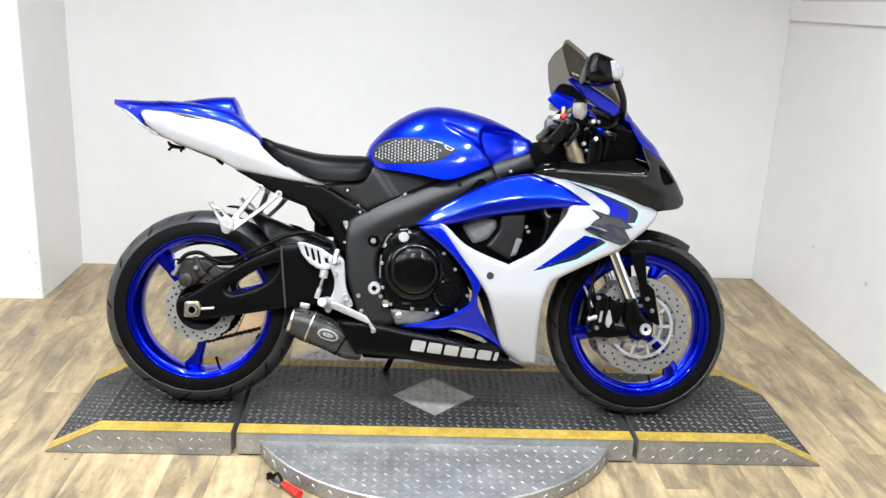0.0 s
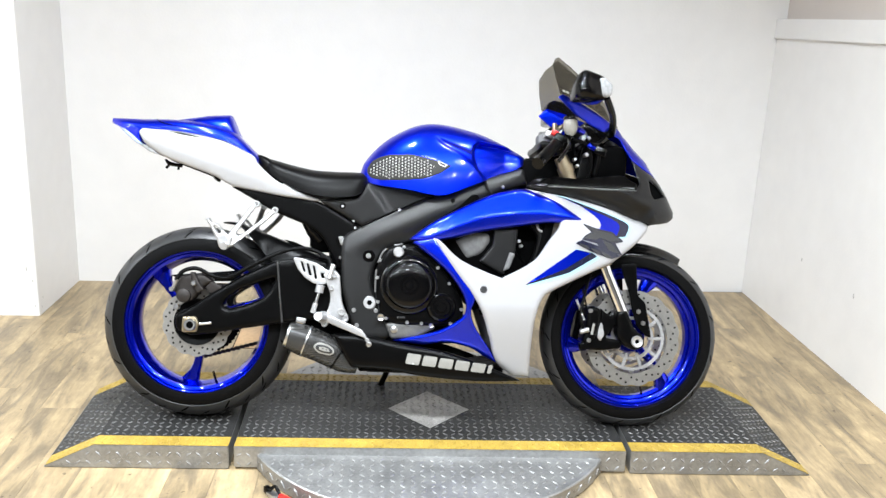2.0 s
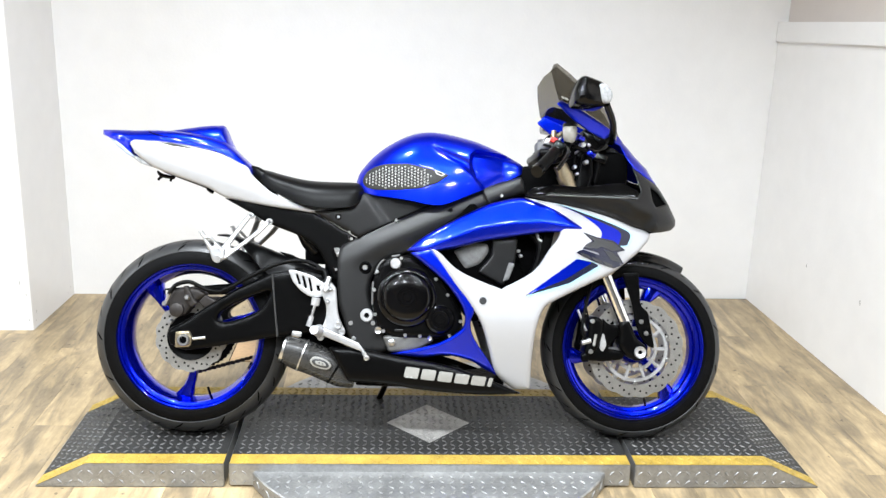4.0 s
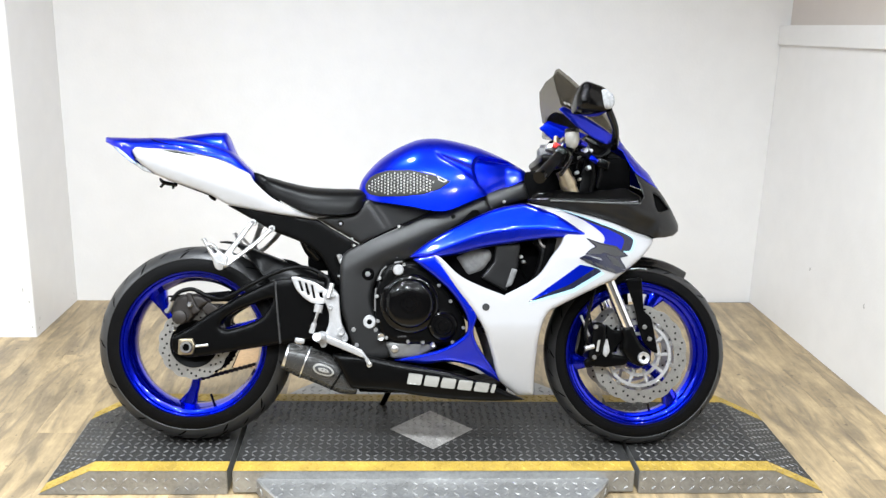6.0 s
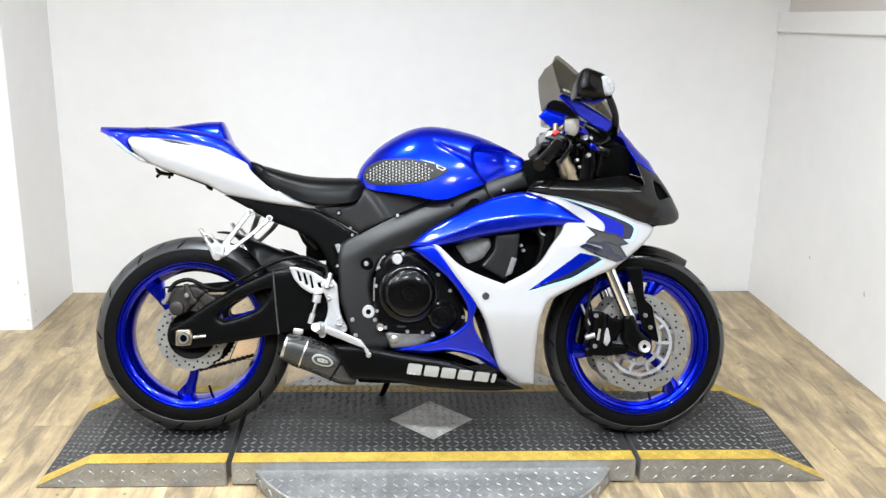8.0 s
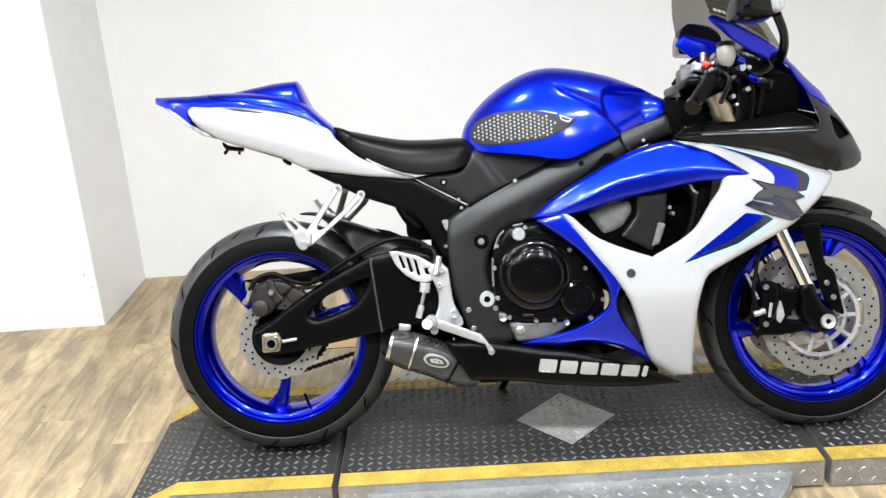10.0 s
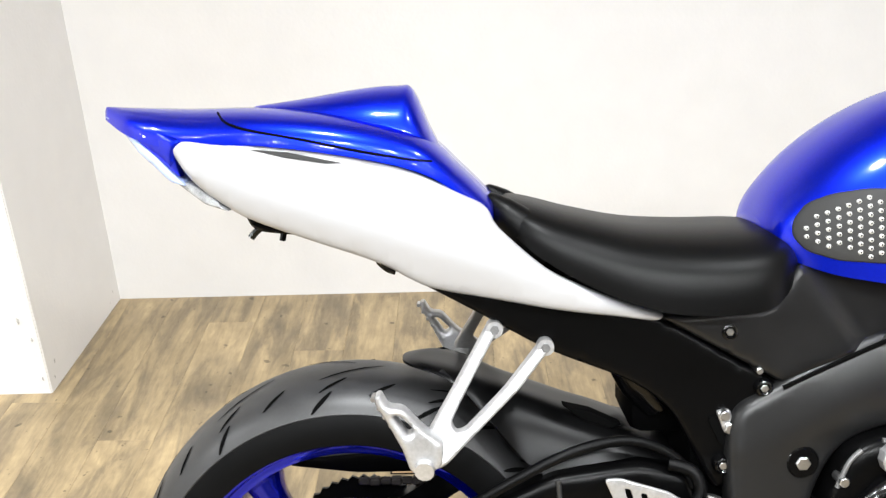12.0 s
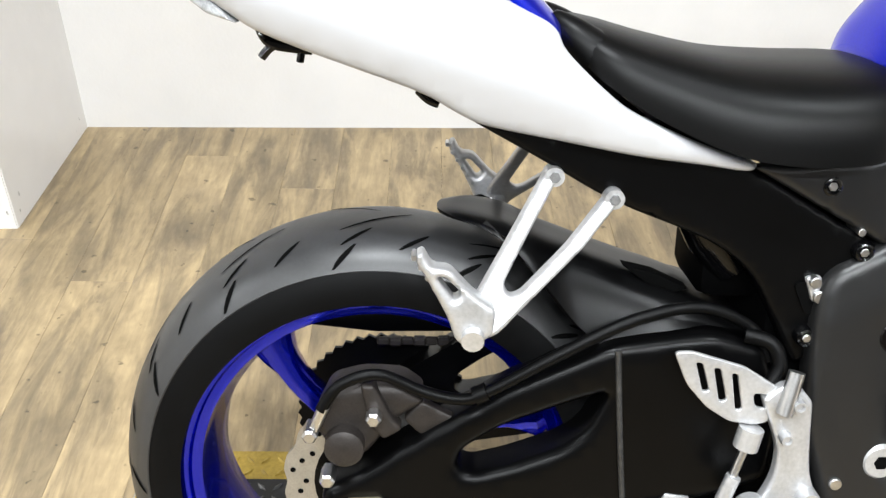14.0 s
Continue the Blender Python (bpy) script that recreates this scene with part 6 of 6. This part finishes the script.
part("outlet_bore", oval_tube([(-0.4058, -0.114, 0.2903), (-0.395, -0.113, 0.287)], [0.030, 0.030], 0.85), RUST, sil, "heat-browned outlet bore")
part("strap", oval_tube([(-0.344, -0.108, 0.271), (-0.340, -0.108, 0.2695)], [0.0512, 0.0512], 0.85), STEEL, sil, "steel strap")
part("strap", oval_tube([(-0.243, -0.104, 0.228), (-0.238, -0.104, 0.225)], [0.0495, 0.0485], 0.85), SATIN, sil, "black strap")
SIL = lambda x, z: -0.1535 + 6.5 * (z - (0.255 - 0.42 * (x + 0.30)) - 0.006) ** 2
panel("badge", [(-0.316, 0.258), (-0.300, 0.271), (-0.268, 0.262), (-0.252, 0.244), (-0.266, 0.232), (-0.302, 0.240)], lambda x, z: SIL(x, z) - 0.001, SILVERDECAL, sil, "plain oval badge", thick=0.003, edge=0.001, soft=True, cell=0.008)
panel("badge_field", [(-0.310, 0.257), (-0.298, 0.265), (-0.270, 0.258), (-0.258, 0.244), (-0.268, 0.237), (-0.299, 0.244)], lambda x, z: SIL(x, z) - 0.0025, GREYDECAL, sil, thick=0.003, edge=0.001, soft=True, cell=0.008)
panel("badge_mark", [(-0.300, 0.258), (-0.284, 0.258), (-0.270, 0.252), (-0.266, 0.243), (-0.282, 0.244), (-0.298, 0.249)], lambda x, z: SIL(x, z) - 0.0038, SILVERDECAL, sil, "plain pale mark", thick=0.002, edge=0.0005, r=0.002, cell=0.008, holes=[[(-0.291, 0.255), (-0.284, 0.254), (-0.288, 0.249)], [(-0.279, 0.252), (-0.273, 0.248), (-0.279, 0.247)]])
part("silencer_tab", move(box_bm(-0.015, 0.015, -0.006, 0.006, -0.008, 0.008, 0.003), pose(-0.360, -0.112, 0.336, 0, 10, 0)), ALU, bike)

# foot pegs and brackets
slots = [[(-0.364, 0.520), (-0.357, 0.519), (-0.347, 0.488), (-0.354, 0.487)], [(-0.345, 0.514), (-0.338, 0.513), (-0.328, 0.477), (-0.336, 0.476)], [(-0.326, 0.508), (-0.320, 0.507), (-0.311, 0.467), (-0.318, 0.466)], [(-0.302, 0.486), (-0.283, 0.483), (-0.285, 0.468), (-0.298, 0.469)]]
panel("heel_guard", [(-0.387, 0.531), (-0.369, 0.532), (-0.313, 0.515), (-0.288, 0.499), (-0.272, 0.489), (-0.282, 0.453), (-0.296, 0.449), (-0.323, 0.453), (-0.348, 0.469), (-0.371, 0.495)], -0.147, ALU, bike, "slotted bare aluminium heel guard", thick=0.004, edge=0.0015, r=0.006, cell=0.008, holes=slots)
rider_bracket = panel("rider_bracket", curve([(-0.292, 0.480), (-0.275, 0.496), (-0.258, 0.498)], [(-0.258, 0.498), (-0.241, 0.478)], [(-0.241, 0.478), (-0.232, 0.395), (-0.212, 0.352)], [(-0.212, 0.352), (-0.220, 0.336), (-0.258, 0.343), (-0.288, 0.348)], [(-0.288, 0.348), (-0.272, 0.385), (-0.270, 0.42), (-0.280, 0.45)]), -0.152, ALU, bike, "bare aluminium foot peg bracket", thick=0.012, edge=0.004, r=0.004, cell=0.010)
for bx, bz, rr, yy in ((-0.258, 0.478, 0.007, -0.158), (-0.266, 0.440, 0.007, -0.158), (-0.233, 0.367, 0.012, -0.160), (-0.221, 0.346, 0.010, -0.160), (-0.290, 0.350, 0.018, -0.172), (-0.284, 0.330, 0.010, -0.168)):
    part("bracket_bolt", at_axle(closed_lathe([(rr * 0.45, yy - 0.003), (rr * 0.6, yy - 0.006), (rr * 0.9, yy - 0.006), (rr, yy - 0.002), (rr, -0.145)], 16), bx, 0, bz), ALU, rider_bracket)
tube("rider_peg", [(-0.285, -0.155, 0.350), (-0.292, -0.21, 0.352), (-0.298, -0.25, 0.358)], 0.013, ALU, bike, "aluminium rider foot peg", n=14)
panel("brake_pedal", [(-0.296, 0.364), (-0.269, 0.357), (-0.169, 0.315), (-0.155, 0.296), (-0.147, 0.281), (-0.154, 0.278), (-0.163, 0.291), (-0.180, 0.297), (-0.282, 0.338)], lambda x, z: -0.178, ALU, bike, "bare aluminium brake pedal", thick=0.009, edge=0.003, cell=0.009)
tube("pedal_tip", [(-0.153, -0.180, 0.286), (-0.150, -0.205, 0.284)], 0.006, ALU, bike)
tube("master_cylinder", [(-0.262, -0.150, 0.512), (-0.272, -0.158, 0.468)], 0.0085, STEEL, bike)
tube("brake_cylinder", [(-0.300, -0.150, 0.448), (-0.304, -0.150, 0.425)], 0.013, ALU, bike, n=16)
tube("push_rod", [(-0.304, -0.150, 0.425), (-0.318, -0.152, 0.375)], 0.0045, STEEL, bike)
tube("rod_clevis", [(-0.313, -0.153, 0.392), (-0.322, -0.153, 0.362)], 0.008, ALU, bike)
tube("hose_elbow", [(-0.305, -0.112, 0.535), (-0.280, -0.122, 0.530), (-0.272, -0.130, 0.508), (-0.282, -0.134, 0.490)], 0.008, PLASTIC, bike)
for sd in (-1, 1):
    px, pz = (0.0, 0.0) if sd < 0 else (0.036, 0.030)
    vee = [(-0.519, 0.702), (-0.510, 0.707), (-0.502, 0.702), (-0.537, 0.646), (-0.562, 0.604), (-0.557, 0.594), (-0.546, 0.597), (-0.501, 0.636), (-0.461, 0.679), (-0.450, 0.685), (-0.442, 0.679), (-0.484, 0.634), (-0.550, 0.578), (-0.570, 0.560), (-0.588, 0.554), (-0.599, 0.566), (-0.593, 0.588), (-0.565, 0.630)]
    drop = [min(max((0.712 - z) / 0.139, 0.0), 1.0) for x, z in vee]
    vee = [(x + px * f, z + pz * f) for (x, z), f in zip(vee, drop)]
    flank = lambda x, z: 0.080 + 0.088 * min(max((0.712 - z) / (0.139 - pz), 0.0), 1.05)
    br = panel("pillion_bracket", vee, (lambda x, z: -flank(x, z) - 0.006) if sd < 0 else (lambda x, z: flank(x, z) - 0.006), ALU, bike, "cast aluminium pillion bracket", thick=0.012, edge=0.005, r=0.006, cell=0.006)
    for bx, bz, by in ((-0.510, 0.697, 0.087), (-0.451, 0.678, 0.099)):
        part("bracket_collar", tube_bm([(bx, sd * (by - 0.012), bz), (bx, sd * (by + 0.010), bz)], 0.0100, n=18), ALU, br)
        part("bracket_bolt", tube_bm([(bx, sd * (by + 0.008), bz), (bx, sd * (by + 0.013), bz)], 0.0055, n=6), DULL, br)
    part("peg_pivot", tube_bm([(-0.590 + px, sd * 0.152, 0.566 + pz), (-0.592 + px, sd * 0.190, 0.560 + pz)], 0.011, n=14), ALU, bike)
    peg = panel("pillion_peg", [(x + px, z + pz) for x, z in [(-0.646, 0.643), (-0.640, 0.646), (-0.631, 0.630), (-0.615, 0.629), (-0.594, 0.606), (-0.570, 0.588), (-0.572, 0.562), (-0.594, 0.548), (-0.608, 0.556), (-0.616, 0.580), (-0.634, 0.615), (-0.646, 0.634)]], -0.182 if sd < 0 else 0.160, ALU, bike, "folded aluminium pillion peg", thick=0.022, edge=0.006, r=0.006, cell=0.007, holes=[[(x + px, z + pz) for x, z in ((-0.627, 0.621), (-0.619, 0.621), (-0.602, 0.604), (-0.610, 0.597))]])
    for k in range(6):
        tube("peg_rib", [(-0.648 + px + 0.0065 * k, sd * 0.160, 0.640 + pz - 0.010 * k), (-0.648 + px + 0.0065 * k, sd * 0.180, 0.640 + pz - 0.010 * k)], 0.0028, STEEL, peg, n=6)
# side stand on the far side
tube("side_stand", [(-0.05, 0.12, 0.27), (-0.085, 0.20, 0.15), (-0.11, 0.275, 0.084)], 0.010, SATIN, bike, "black side stand")

# ---- toggle clamp on the floor beside the turntable ----
clamp = empty("toggle_clamp", pose(-0.386, -0.396, 0.0, 0, 0, -46), label="small steel clamp with red handle on the floor", category="clamp")
part("handle", tube_bm([(0.0, 0, 0.016), (0.03, 0, 0.017), (0.075, 0, 0.016)], 0.012, n=16, taper=[0.009, 0.0115, 0.0125]), RED, clamp, "red rubber handle")
part("base", box_bm(-0.055, -0.005, -0.012, 0.012, 0.0, 0.012, 0.003), STEEL, clamp, "small steel base")
part("lever", tube_bm([(-0.05, 0.0, 0.014), (-0.03, 0.004, 0.034), (0.0, 0, 0.018)], 0.005, n=10), SATIN, clamp)
part("jaw", box_bm(-0.072, -0.05, -0.008, 0.008, 0.002, 0.022, 0.003), SATIN, clamp)

# scuffs low on the walls: (x, y, z, radius, turn of the wall's face, label)
SCUFFS = [(-1.5795, 1.10, 0.07, 0.011, 88), (-1.580, 1.085, 0.035, 0.008, 88), (-1.5695, 1.50, 0.05, 0.007, 88), (-1.570, 1.47, 0.03, 0.005, 88), (-1.622, 1.0565, 0.214, 0.014, 1), (-1.600, 1.0568, 0.160, 0.009, 1), (-1.597, 1.0568, 0.046, 0.010, 1),
          (1.723, 1.033, 0.347, 0.013, -88.5), (1.735, 0.576, 0.339, 0.016, -88.5)]
for x, y, z, r, turn in SCUFFS:
    b2 = bmesh.new()
    bmesh.ops.create_circle(b2, cap_ends=True, segments=11, radius=r)
    for v in b2.verts:
        v.co *= 0.25 + 0.55 * random.random()
        v.co.x *= 0.55
    tagged(part("scuff_trim", move(b2, pose(x, y, z, 90, 0, turn)), SCUFF, smooth=False), "grey scuff on the white wall", "scuff", kind="structure")

# ---- floor planks ----
PW, PL = 0.1335, 1.22
pm = {}
for i in range(-26, 22):
    off = (i * 0.437 % 1) * PL
    x0 = -0.736 + i * PW
    for j in range(-7, 4):
        y0, y1 = 1.094 + off + j * PL, 1.094 + off + (j + 1) * PL
        y0, y1 = max(y0, -5.2), min(y1, BACK_Y if x0 > LEFT_X - PW else PIL_Y)
        if y1 - y0 < 0.03:
            continue
        x1 = x0 + PW
        key = round(y1 - y0, 3)
        if key not in pm:
            b2 = box_bm(0.0002, PW - 0.0002, 0.0002, y1 - y0 - 0.0002, -0.004, 0.0, 0.0004, 1)
            me = bpy.data.meshes.new("plank")
            b2.to_mesh(me)
            b2.free()
            me.materials.append(PLANK)
            pm[key] = me
        p = new("plank", pm[key])
        p.location = (x0, y0, 0)
        p.parent = floor
# a board laid in later, with open joints round it
box("board_joint", (-0.712, -0.564, 0.74, 1.064, -0.003, 0.0004), GAP, floor)
box("plank", (-0.708, -0.568, 0.744, 1.060, -0.003, 0.0010), PATCH, floor, "reddish replacement board with open joints", 0.0004)
# the boards out at the sides and behind, joined
rest = []
for i in list(range(-34, -26)) + list(range(22, 37)):
    x0 = -0.736 + i * PW
    rest.append(box_bm(x0 + 0.0004, x0 + PW - 0.0004, -5.2, PIL_Y if x0 < LEFT_X else BACK_Y, -0.004, 0.0, 0.0005, 1))
side = part("side_planks", join(*rest), PLANK, floor, smooth=False)
side["kind"] = "stuff"
